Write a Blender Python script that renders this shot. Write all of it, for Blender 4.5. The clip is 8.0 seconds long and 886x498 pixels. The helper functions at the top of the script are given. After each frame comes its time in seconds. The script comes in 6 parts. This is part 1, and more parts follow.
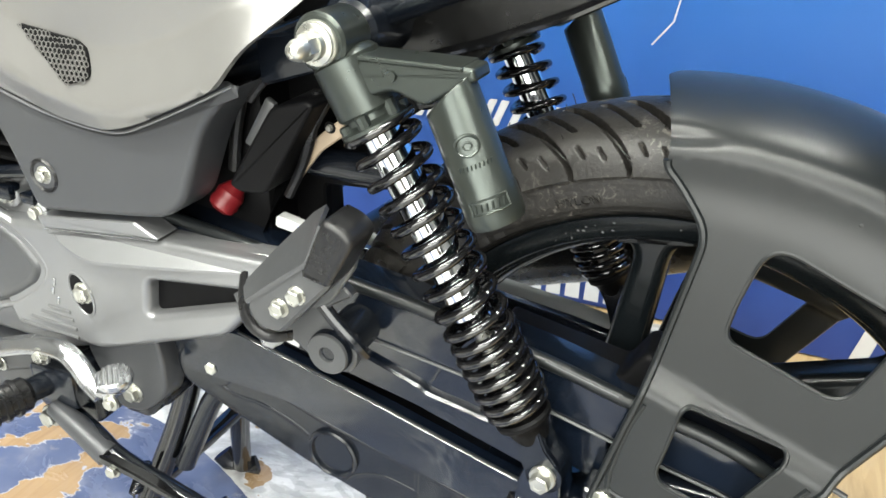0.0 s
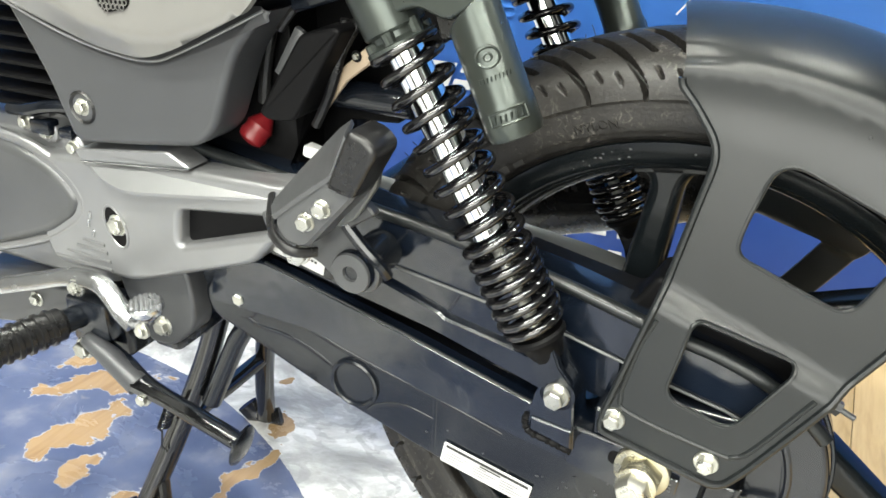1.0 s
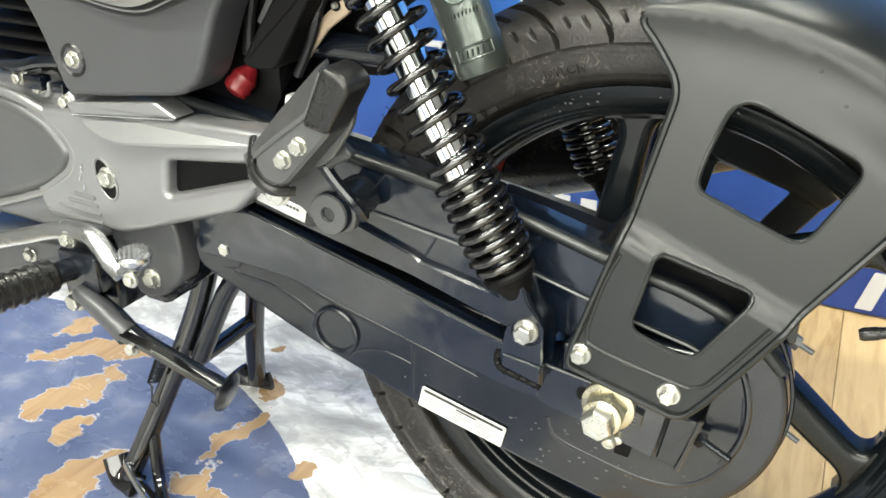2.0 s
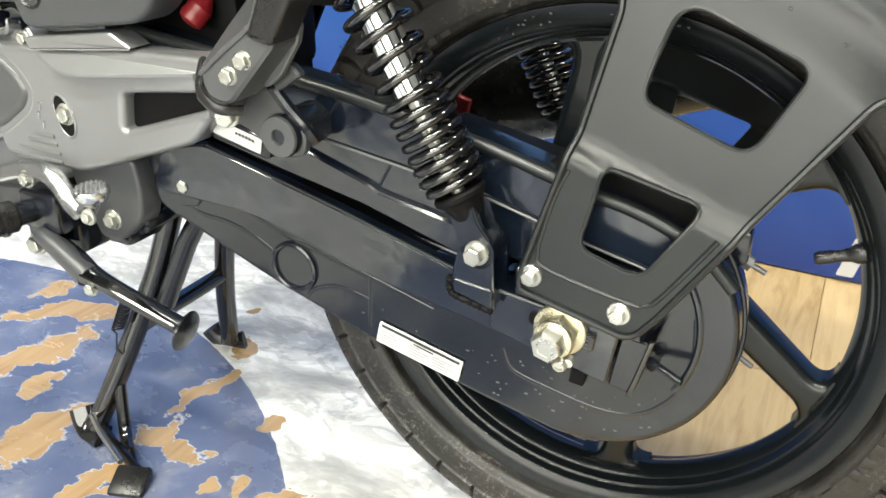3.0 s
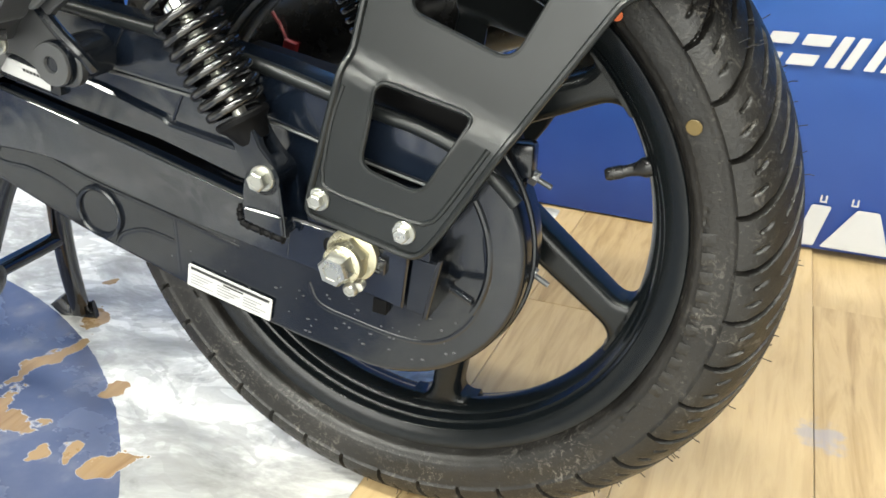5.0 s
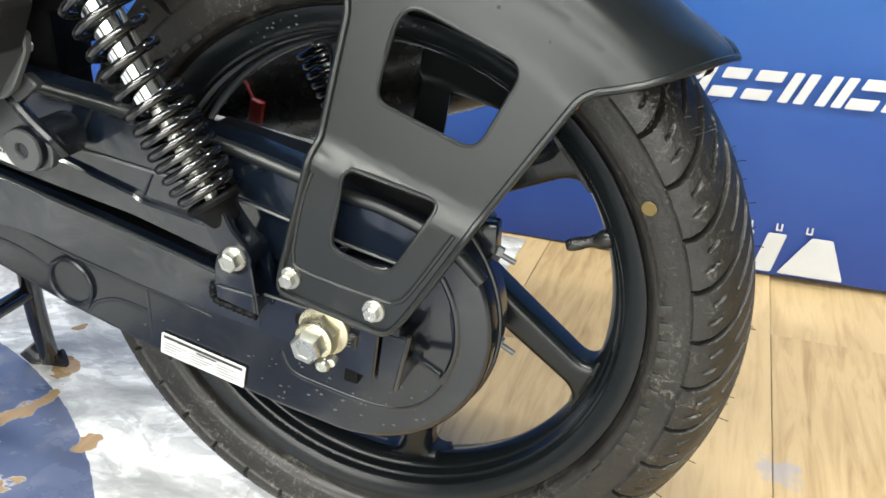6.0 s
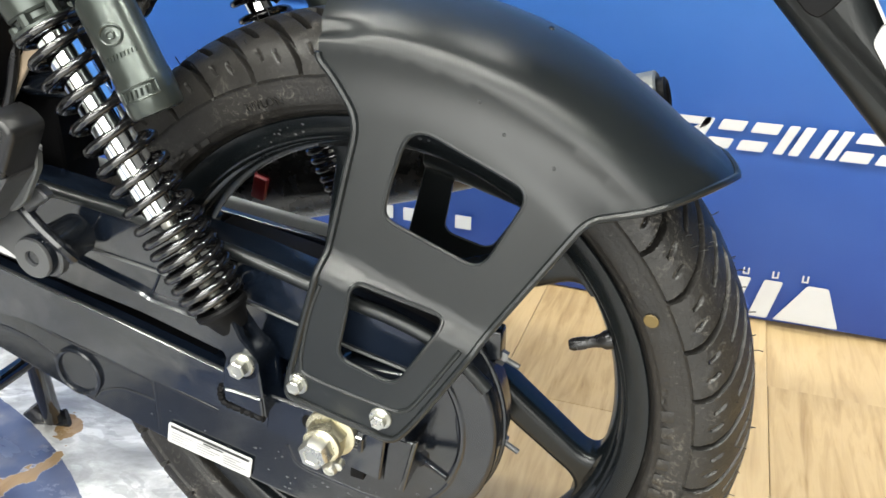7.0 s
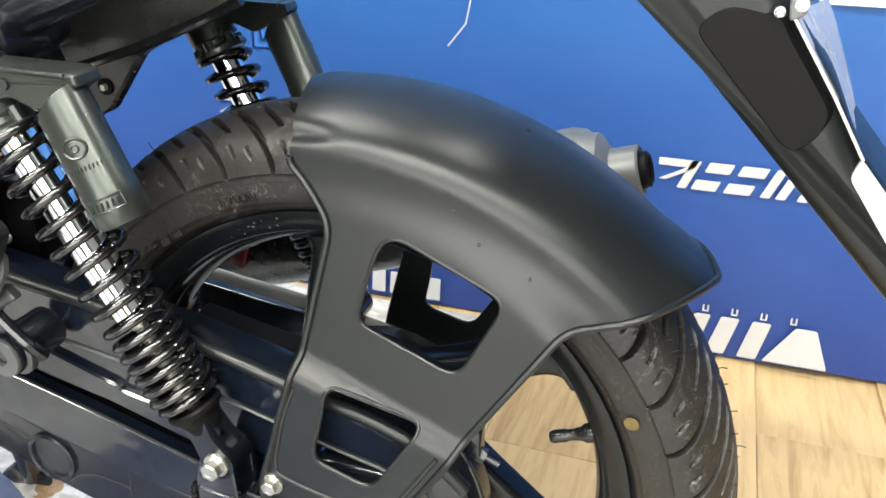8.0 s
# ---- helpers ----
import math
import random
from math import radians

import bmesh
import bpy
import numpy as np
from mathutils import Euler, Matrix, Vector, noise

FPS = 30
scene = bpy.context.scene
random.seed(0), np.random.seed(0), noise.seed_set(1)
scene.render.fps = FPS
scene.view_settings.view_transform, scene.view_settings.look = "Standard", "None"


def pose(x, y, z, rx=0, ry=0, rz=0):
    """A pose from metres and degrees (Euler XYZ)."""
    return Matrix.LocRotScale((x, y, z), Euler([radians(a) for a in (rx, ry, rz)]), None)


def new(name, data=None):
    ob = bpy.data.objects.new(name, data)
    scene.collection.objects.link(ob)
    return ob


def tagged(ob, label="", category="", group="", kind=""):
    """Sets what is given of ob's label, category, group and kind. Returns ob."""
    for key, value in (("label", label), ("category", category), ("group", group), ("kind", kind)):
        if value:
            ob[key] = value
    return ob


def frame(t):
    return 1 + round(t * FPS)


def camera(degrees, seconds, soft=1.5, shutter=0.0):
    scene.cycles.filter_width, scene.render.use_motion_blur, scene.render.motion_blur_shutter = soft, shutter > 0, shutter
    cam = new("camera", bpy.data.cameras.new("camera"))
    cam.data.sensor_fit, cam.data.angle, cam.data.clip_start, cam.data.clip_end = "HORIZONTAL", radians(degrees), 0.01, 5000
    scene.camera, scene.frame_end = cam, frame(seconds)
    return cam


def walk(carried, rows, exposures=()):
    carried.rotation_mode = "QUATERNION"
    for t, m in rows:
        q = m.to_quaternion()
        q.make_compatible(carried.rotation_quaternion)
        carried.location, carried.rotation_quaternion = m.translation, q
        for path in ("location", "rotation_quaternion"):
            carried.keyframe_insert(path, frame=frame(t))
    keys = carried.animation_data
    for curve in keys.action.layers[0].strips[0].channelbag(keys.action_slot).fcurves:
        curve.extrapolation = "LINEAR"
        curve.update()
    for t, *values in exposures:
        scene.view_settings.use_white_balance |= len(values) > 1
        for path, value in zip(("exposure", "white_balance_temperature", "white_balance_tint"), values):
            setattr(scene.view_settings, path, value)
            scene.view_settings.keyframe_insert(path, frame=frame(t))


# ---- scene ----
cam = camera(55.9, 8.0, soft=1.6)
METRES, EYE, TILT, LEAN, TURN = 0.542, 0.751, -24.5, -1.1, 24.2
START = (0.0557, -0.586)
ROWS = [
    (0.0, 0.0, 0.0, 0.0, 0.0, 0.0, -0.0),
    (0.5, 0.0073, -0.013, -0.0705, 1.14, 0.01, -0.63),
    (1.0, 0.0067, -0.0369, -0.1028, 1.67, -0.05, -0.9),
    (1.5, 0.0143, -0.0782, -0.1417, 1.85, 0.0, -1.06),
    (3.0, 0.1245, -0.0593, -0.2927, 2.08, 0.02, -1.28),
    (3.5, 0.1562, -0.0524, -0.3319, 2.09, 0.06, -1.37),
    (4.0, 0.2142, -0.0349, -0.3732, 2.13, 0.02, -1.37),
    (4.5, 0.273, -0.0266, -0.3888, 0.23, -0.23, -0.5),
    (5.0, 0.3233, -0.0333, -0.3871, -2.3, -0.34, 0.72),
    (6.5, 0.3189, -0.092, -0.2159, -4.74, -0.21, 1.99),
    (7.0, 0.3127, -0.0882, -0.1453, -4.88, -0.09, 2.04),
    (7.5, 0.3238, -0.092, -0.0831, -5.08, 0.0, 2.19),
    (8.0, 0.342, -0.0703, -0.0193, -5.31, 0.08, 2.37),
]
walk(cam, [(t, pose(START[0], START[1], EYE, TILT, LEAN, TURN) @ pose(METRES * x, METRES * y, METRES * z, 90 + pitch, roll, yaw)) for t, x, y, z, yaw, pitch, roll in ROWS],
     [(0.0, 0.52, 6850, 10), (1.5, 0.57, 7050, 9), (3.5, 0.50, 7200, 9), (4.5, 0.36, 7050, 9), (6.5, 0.38, 6800, 11), (8.0, 0.52, 7000, 12)])

# ---- world, lamps, exposure ----
world = bpy.data.worlds.new("world")
scene.world = world
world.use_nodes = True
wn = world.node_tree
sky = wn.nodes.new("ShaderNodeTexSky")
sky.sky_type, sky.sun_disc = "NISHITA", False
sky.sun_elevation, sky.sun_rotation = radians(50), radians(160)
wn.links.new(sky.outputs[0], wn.nodes["Background"].inputs[0])
wn.nodes["Background"].inputs[1].default_value = 0.08

CEIL = 2.85
ROOM = (-3.2, 3.0, -3.4, 0.90)  # x from, x to, y from, y to


def area(name, m, sx, sy, watts, colour):
    lamp = bpy.data.lights.new(name, "AREA")
    lamp.shape, lamp.size, lamp.size_y, lamp.energy, lamp.color = "RECTANGLE", sx, sy, watts, colour
    ob = new(name, lamp)
    ob.matrix_world = m
    return ob


LAMPS = [(-1.5, -1.5), (-0.15, -1.5), (1.2, -1.5), (-1.5, -2.6), (-0.15, -2.6), (1.2, -2.6), (-1.1, 0.45), (0.85, 0.45)]
for lx, ly in LAMPS:
    area("lamp_light", pose(lx, ly, CEIL - 0.06), 1.15, 0.14, (61 if lx < 0.5 else 42) * ((0.5 if lx < 0 else 0.75) if ly > 0 else 0.78 if ly > -2 else 0.70), (0.96, 1.0, 0.955))
# daylight in the shop window behind the viewer
area("window_light", pose(0.3, ROOM[2] + 0.02, 1.35, 90), 3.4, 1.9, 136, (0.97, 1.0, 0.97))


# ---- materials ----
def mat(name, build):
    m = bpy.data.materials.new(name)
    m.use_nodes = True
    b = m.node_tree.nodes["Principled BSDF"]
    build(m.node_tree, b)
    return m


def coords(nt, scale=(1, 1, 1), kind="Object"):
    tc = nt.nodes.new("ShaderNodeTexCoord")
    mp = nt.nodes.new("ShaderNodeMapping")
    mp.inputs["Scale"].default_value = scale
    nt.links.new(tc.outputs[kind], mp.inputs["Vector"])
    return mp.outputs["Vector"]


def tex(nt, vec, scale, detail=4.0, rough=0.55, distort=0.0):
    n = nt.nodes.new("ShaderNodeTexNoise")
    n.inputs["Scale"].default_value, n.inputs["Detail"].default_value = scale, detail
    n.inputs["Roughness"].default_value, n.inputs["Distortion"].default_value = rough, distort
    nt.links.new(vec, n.inputs["Vector"])
    return n.outputs["Fac"]


def ramp(nt, fac, stops, mode="LINEAR"):
    r = nt.nodes.new("ShaderNodeValToRGB")
    r.color_ramp.interpolation = mode
    els = r.color_ramp.elements
    while len(els) < len(stops):
        els.new(0.5)
    for e, (p, c) in zip(els, stops):
        e.position = p
        e.color = (*c, 1) if isinstance(c, tuple) else (c, c, c, 1)
    nt.links.new(fac, r.inputs["Fac"])
    return r.outputs["Color"]


def mix(nt, fac, a, b):
    n = nt.nodes.new("ShaderNodeMix")
    n.data_type = "RGBA"
    for sock, value in ((n.inputs["Factor"], fac), (n.inputs["A"], a), (n.inputs["B"], b)):
        if hasattr(value, "is_linked"):
            nt.links.new(value, sock)
        elif sock.type == "RGBA":
            sock.default_value = (*value, 1)
        else:
            sock.default_value = value
    return n.outputs["Result"]


def maths(nt, op, a, b=0.0):
    n = nt.nodes.new("ShaderNodeMath")
    n.operation = op
    for sock, value in zip(n.inputs, (a, b)):
        if hasattr(value, "is_linked"):
            nt.links.new(value, sock)
        else:
            sock.default_value = value
    return n.outputs[0]


def bump(nt, b, height, strength, distance):
    n = nt.nodes.new("ShaderNodeBump")
    n.inputs["Strength"].default_value, n.inputs["Distance"].default_value = strength, distance
    nt.links.new(height, n.inputs["Height"])
    nt.links.new(n.outputs[0], b.inputs["Normal"])


def surface(name, colour, rough, metal=0.0, grain=400.0, bumpy=0.1, var=0.25, dust=0.0, dust_colour=(0.35, 0.33, 0.3), spec=0.5, coat=0.0, rough_var=0.12, wavy=0.0):
    """A painted, moulded or cast surface: fine grain, broad tone variation, smudges in the gloss and specks of dust."""
    def build(nt, b):
        v = coords(nt)
        broad, fine = tex(nt, v, 14.0, 5), tex(nt, v, grain, 2)
        lo, hi = tuple(c * (1 - var) for c in colour), tuple(min(1, c * (1 + var)) for c in colour)
        col = ramp(nt, broad, [(0.3, lo), (0.7, hi)])
        if dust > 0:
            specks = ramp(nt, tex(nt, v, 150.0, 3, 0.7), [(0.66, 0.0), (0.72, 1.0)])
            patch = ramp(nt, tex(nt, v, 9.0, 3), [(0.42, 0.0), (0.75, 1.0)])
            n = maths(nt, "MULTIPLY", maths(nt, "MAXIMUM", maths(nt, "MULTIPLY", specks, 0.8), maths(nt, "MULTIPLY", patch, 0.35)), dust)
            col = mix(nt, n, col, dust_colour)
        nt.links.new(col, b.inputs["Base Color"])
        smudge = tex(nt, v, 32.0, 5, 0.65)
        rr = nt.nodes.new("ShaderNodeMapRange")
        rr.inputs["From Min"].default_value, rr.inputs["From Max"].default_value = 0.25, 0.75
        rr.inputs["To Min"].default_value, rr.inputs["To Max"].default_value = max(0.02, rough - rough_var), min(1, rough + rough_var)
        nt.links.new(smudge, rr.inputs["Value"])
        nt.links.new(rr.outputs[0], b.inputs["Roughness"])
        b.inputs["Metallic"].default_value = metal
        b.inputs["Specular IOR Level"].default_value = spec
        b.inputs["Coat Weight"].default_value, b.inputs["Coat Roughness"].default_value = coat, 0.12
        bump(nt, b, fine, bumpy, 0.0006)
        if wavy > 0:
            w = nt.nodes.new("ShaderNodeBump")
            w.inputs["Strength"].default_value, w.inputs["Distance"].default_value = wavy, 0.004
            nt.links.new(tex(nt, v, 17.0, 2, 0.5, 0.4), w.inputs["Height"])
            nt.links.new(w.outputs[0], b.inputs["Normal"].links[0].from_node.inputs["Normal"])
    return mat(name, build)


plastic = surface("matt_black_plastic", (0.0074, 0.0089, 0.0096), 0.31, grain=1600, bumpy=0.15, var=0.10, rough_var=0.04, spec=0.35)
gloss_black = surface("gloss_black_enamel", (0.004, 0.0042, 0.0048), 0.10, grain=60, bumpy=0.03, var=0.15, dust=0.02, rough_var=0.04, spec=0.8)
arm_paint = surface("blue_black_enamel", (0.0030, 0.0052, 0.0100), 0.15, grain=40, bumpy=0.04, var=0.35, dust=0.06, dust_colour=(0.18, 0.22, 0.29), rough_var=0.10, spec=0.80, wavy=0.40)
satin_black = surface("satin_black_paint", (0.0032, 0.0046, 0.0074), 0.19, grain=300, bumpy=0.05, var=0.3, dust=0.06, dust_colour=(0.22, 0.24, 0.27), rough_var=0.08, spec=0.58, wavy=0.3)
# for dull black mouldings, and for dark sheets that stand in for shade
deep_black = surface("moulding_and_shade_black", (0.0032, 0.0032, 0.0036), 0.5, grain=800, bumpy=0.15, var=0.1, spec=0.10)
rim_paint = surface("dark_rim_paint", (0.0034, 0.0046, 0.0054), 0.24, grain=900, bumpy=0.04, var=0.10, dust=0.02, dust_colour=(0.22, 0.23, 0.25), rough_var=0.03, spec=0.30)


def rubber_build(nt, b):
    """Tyre rubber: dull black, with pale dusty scuffs in loose patches."""
    v = coords(nt)
    col = ramp(nt, tex(nt, v, 22.0, 5, 0.6), [(0.30, (0.0034, 0.0033, 0.0032)), (0.70, (0.0090, 0.0086, 0.0080))])
    patch = ramp(nt, tex(nt, v, 17.0, 4, 0.6), [(0.47, 0.0), (0.66, 1.0)])
    scratch = ramp(nt, tex(nt, coords(nt, (1.0, 1.0, 1.0)), 130.0, 4, 0.7, 1.6), [(0.54, 0.0), (0.63, 1.0)])
    specks = ramp(nt, tex(nt, v, 300.0, 2, 0.6), [(0.67, 0.0), (0.72, 1.0)])
    film = ramp(nt, tex(nt, v, 7.0, 4, 0.6), [(0.36, 0.0), (0.70, 0.18)])
    worn = maths(nt, "MAXIMUM", maths(nt, "MULTIPLY", maths(nt, "MULTIPLY", patch, scratch), 0.65), maths(nt, "MULTIPLY", specks, 0.30))
    col = mix(nt, film, col, (0.050, 0.044, 0.038))
    col = mix(nt, worn, col, (0.135, 0.124, 0.110))
    nt.links.new(col, b.inputs["Base Color"])
    nt.links.new(ramp(nt, tex(nt, v, 30.0, 5, 0.65), [(0.28, 0.30), (0.72, 0.60)]), b.inputs["Roughness"])
    b.inputs["Specular IOR Level"].default_value = 0.42
    bump(nt, b, maths(nt, "ADD", tex(nt, v, 420.0, 3), maths(nt, "MULTIPLY", tex(nt, v, 75.0, 3), 1.6)), 0.45, 0.0009)


rubber = mat("tyre_rubber", rubber_build)
soft_rubber = surface("peg_rubber", (0.008, 0.008, 0.0085), 0.30, grain=900, bumpy=0.15, var=0.1, spec=0.4)
silver = surface("silver_cast_paint", (0.225, 0.228, 0.234), 0.32, metal=0.65, grain=1100, bumpy=0.025, var=0.04, rough_var=0.03)
warm_silver = surface("pearl_grey_paint", (0.185, 0.182, 0.175), 0.32, metal=0.4, grain=1500, bumpy=0.04, var=0.03, coat=0.2, rough_var=0.04)
dark_panel = surface("charcoal_plastic", (0.043, 0.045, 0.049), 0.38, metal=0.15, grain=1300, bumpy=0.15, var=0.05, rough_var=0.05)
bracket_grey = surface("grey_bracket_paint", (0.068, 0.070, 0.073), 0.34, metal=0.35, grain=900, bumpy=0.12, var=0.08, rough_var=0.06)
gunmetal = surface("gunmetal_paint", (0.050, 0.058, 0.053), 0.29, metal=0.75, grain=900, bumpy=0.025, var=0.03, rough_var=0.025)
chrome = surface("chrome", (0.80, 0.82, 0.83), 0.05, metal=1.0, grain=60, bumpy=0.01, var=0.02, rough_var=0.02)
alu = surface("polished_aluminium", (0.50, 0.51, 0.52), 0.20, metal=0.95, grain=300, bumpy=0.03, var=0.05)
zinc = surface("zinc_plate", (0.46, 0.46, 0.42), 0.30, metal=0.9, grain=300, bumpy=0.2, var=0.16)
yellow_zinc = surface("yellow_zinc_plate", (0.46, 0.43, 0.32), 0.28, metal=0.9, grain=250, bumpy=0.2, var=0.2)
spring_steel = surface("black_spring_enamel", (0.0035, 0.0035, 0.004), 0.09, grain=60, bumpy=0.02, var=0.1, rough_var=0.03, spec=0.80)
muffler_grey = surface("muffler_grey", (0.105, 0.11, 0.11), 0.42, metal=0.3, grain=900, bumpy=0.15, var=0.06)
muffler_black = surface("muffler_black", (0.006, 0.006, 0.006), 0.25, grain=300, bumpy=0.06)
red_plastic = surface("red_plastic", (0.14, 0.006, 0.009), 0.38, grain=500, bumpy=0.1, var=0.15)
sticker = surface("white_sticker", (0.42, 0.42, 0.417), 0.4, grain=600, bumpy=0.03, var=0.06)
print_black = surface("black_print", (0.02, 0.02, 0.02), 0.45)
print_grey = surface("grey_print", (0.20, 0.20, 0.21), 0.45)
plate_sheet = surface("plate_sheet", (0.34, 0.34, 0.345), 0.16, grain=300, bumpy=0.02, var=0.12)
print_blue = surface("blue_print", (0.05, 0.16, 0.62), 0.4)
paint_dot = surface("ochre_mark", (0.105, 0.070, 0.018), 0.6, var=0.3)
orange_dot = surface("orange_mark", (0.75, 0.16, 0.05), 0.6)
white_vinyl = surface("white_vinyl_print", (0.43, 0.44, 0.46), 0.45, grain=900, bumpy=0.03, var=0.03)
# tan that holds the wood floor's reflection in dark plastic
floor_lit_tan = surface("brown_lit_plastic", (0.34, 0.265, 0.19), 0.34, grain=500, bumpy=0.05, var=0.15)
wall_paint = surface("grey_wall_paint", (0.09, 0.09, 0.089), 0.75, grain=120, bumpy=0.1, var=0.04)
ceiling_paint = surface("ceiling_paint", (0.12, 0.12, 0.12), 0.85, grain=90, bumpy=0.1, var=0.03)
wire_mat = surface("black_cable", (0.008, 0.008, 0.008), 0.4)


def banner_build(nt, b):
    v = coords(nt)
    sep = nt.nodes.new("ShaderNodeSeparateXYZ")
    nt.links.new(v, sep.inputs[0])
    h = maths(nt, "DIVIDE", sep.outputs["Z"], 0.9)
    # blue, darker towards the floor and brighter at the top
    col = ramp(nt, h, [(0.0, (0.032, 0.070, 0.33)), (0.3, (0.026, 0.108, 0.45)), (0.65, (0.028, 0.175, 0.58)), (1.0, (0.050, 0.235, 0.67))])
    # soft paler patches: the lamps' sheen on the vinyl, put into the colour
    lamp_sheen = ramp(nt, tex(nt, v, 3.2, 3), [(0.4, 0.0), (0.8, 0.22)])
    col = mix(nt, lamp_sheen, col, (0.12, 0.26, 0.68))
    nt.links.new(col, b.inputs["Base Color"])
    b.inputs["Roughness"].default_value = 0.42
    folds = tex(nt, coords(nt, (2.0, 1, 0.8)), 2.2, 2)
    bump(nt, b, folds, 0.25, 0.01)


def wood_nodes(nt, v, tone):
    grain = tex(nt, v, 6.0, 6, 0.62, 0.6)
    fine = tex(nt, v, 42.0, 3, 0.6)
    col = ramp(nt, grain, [(0.28, (0.200, 0.120, 0.050)), (0.42, (0.350, 0.240, 0.115)), (0.56, (0.460, 0.335, 0.178)), (0.66, (0.430, 0.305, 0.155)), (0.78, (0.235, 0.145, 0.062))])
    col = mix(nt, maths(nt, "MULTIPLY", fine, 0.35), col, (0.33, 0.21, 0.088))
    return mix(nt, tone, col, (0.57, 0.42, 0.23)), fine


def wood_build(nt, b):
    v = coords(nt, (9.0, 0.9, 1.0), "Object")
    info = nt.nodes.new("ShaderNodeObjectInfo")
    add = nt.nodes.new("ShaderNodeVectorMath")
    comb = nt.nodes.new("ShaderNodeCombineXYZ")
    nt.links.new(maths(nt, "MULTIPLY", info.outputs["Random"], 40.0), comb.inputs[1])
    nt.links.new(v, add.inputs[0])
    nt.links.new(comb.outputs[0], add.inputs[1])
    col, fine = wood_nodes(nt, add.outputs[0], maths(nt, "MULTIPLY", info.outputs["Random"], 0.4))
    # a bluish scuff left on the boards
    geo = nt.nodes.new("ShaderNodeNewGeometry")
    away = nt.nodes.new("ShaderNodeVectorMath")
    away.operation, away.inputs[1].default_value = "DISTANCE", (0.388, 0.262, 0.0)
    nt.links.new(geo.outputs["Position"], away.inputs[0])
    spot = maths(nt, "ADD", away.outputs["Value"], maths(nt, "MULTIPLY", maths(nt, "SUBTRACT", tex(nt, geo.outputs["Position"], 45.0, 4), 0.5), 0.09))
    col = mix(nt, ramp(nt, spot, [(0.016, 0.55), (0.030, 0.0)]), col, (0.24, 0.26, 0.33))
    nt.links.new(col, b.inputs["Base Color"])
    b.inputs["Roughness"].default_value = 0.34
    bump(nt, b, fine, 0.08, 0.001)


DISC_X, DISC_Y, DISC_R = -0.896, -0.604, 0.797
TEARS = [(-0.508, 0.030, 0.062, 0.014, 78), (-0.500, -0.052, 0.030, 0.022, 60), (-0.445, -0.068, 0.024, 0.016, 20), (-0.616, -0.118, 0.062, 0.026, 85),
         (-0.765, 0.012, 0.072, 0.030, 80), (-0.825, 0.098, 0.085, 0.024, 35), (-0.494, -0.168, 0.050, 0.018, 72), (-0.352, -0.092, 0.024, 0.008, 110),
         (-0.388, 0.024, 0.018, 0.010, 70), (-0.296, -0.088, 0.028, 0.011, 55), (-0.530, 0.146, 0.026, 0.014, 95), (-0.586, 0.227, 0.018, 0.009, 30),
         (-0.385, -0.101, 0.018, 0.009, 40), (-0.900, 0.130, 0.040, 0.016, 65), (-0.700, -0.060, 0.030, 0.014, 100), (-0.940, -0.080, 0.070, 0.030, 60), (-0.250, -0.210, 0.030, 0.010, 40)]


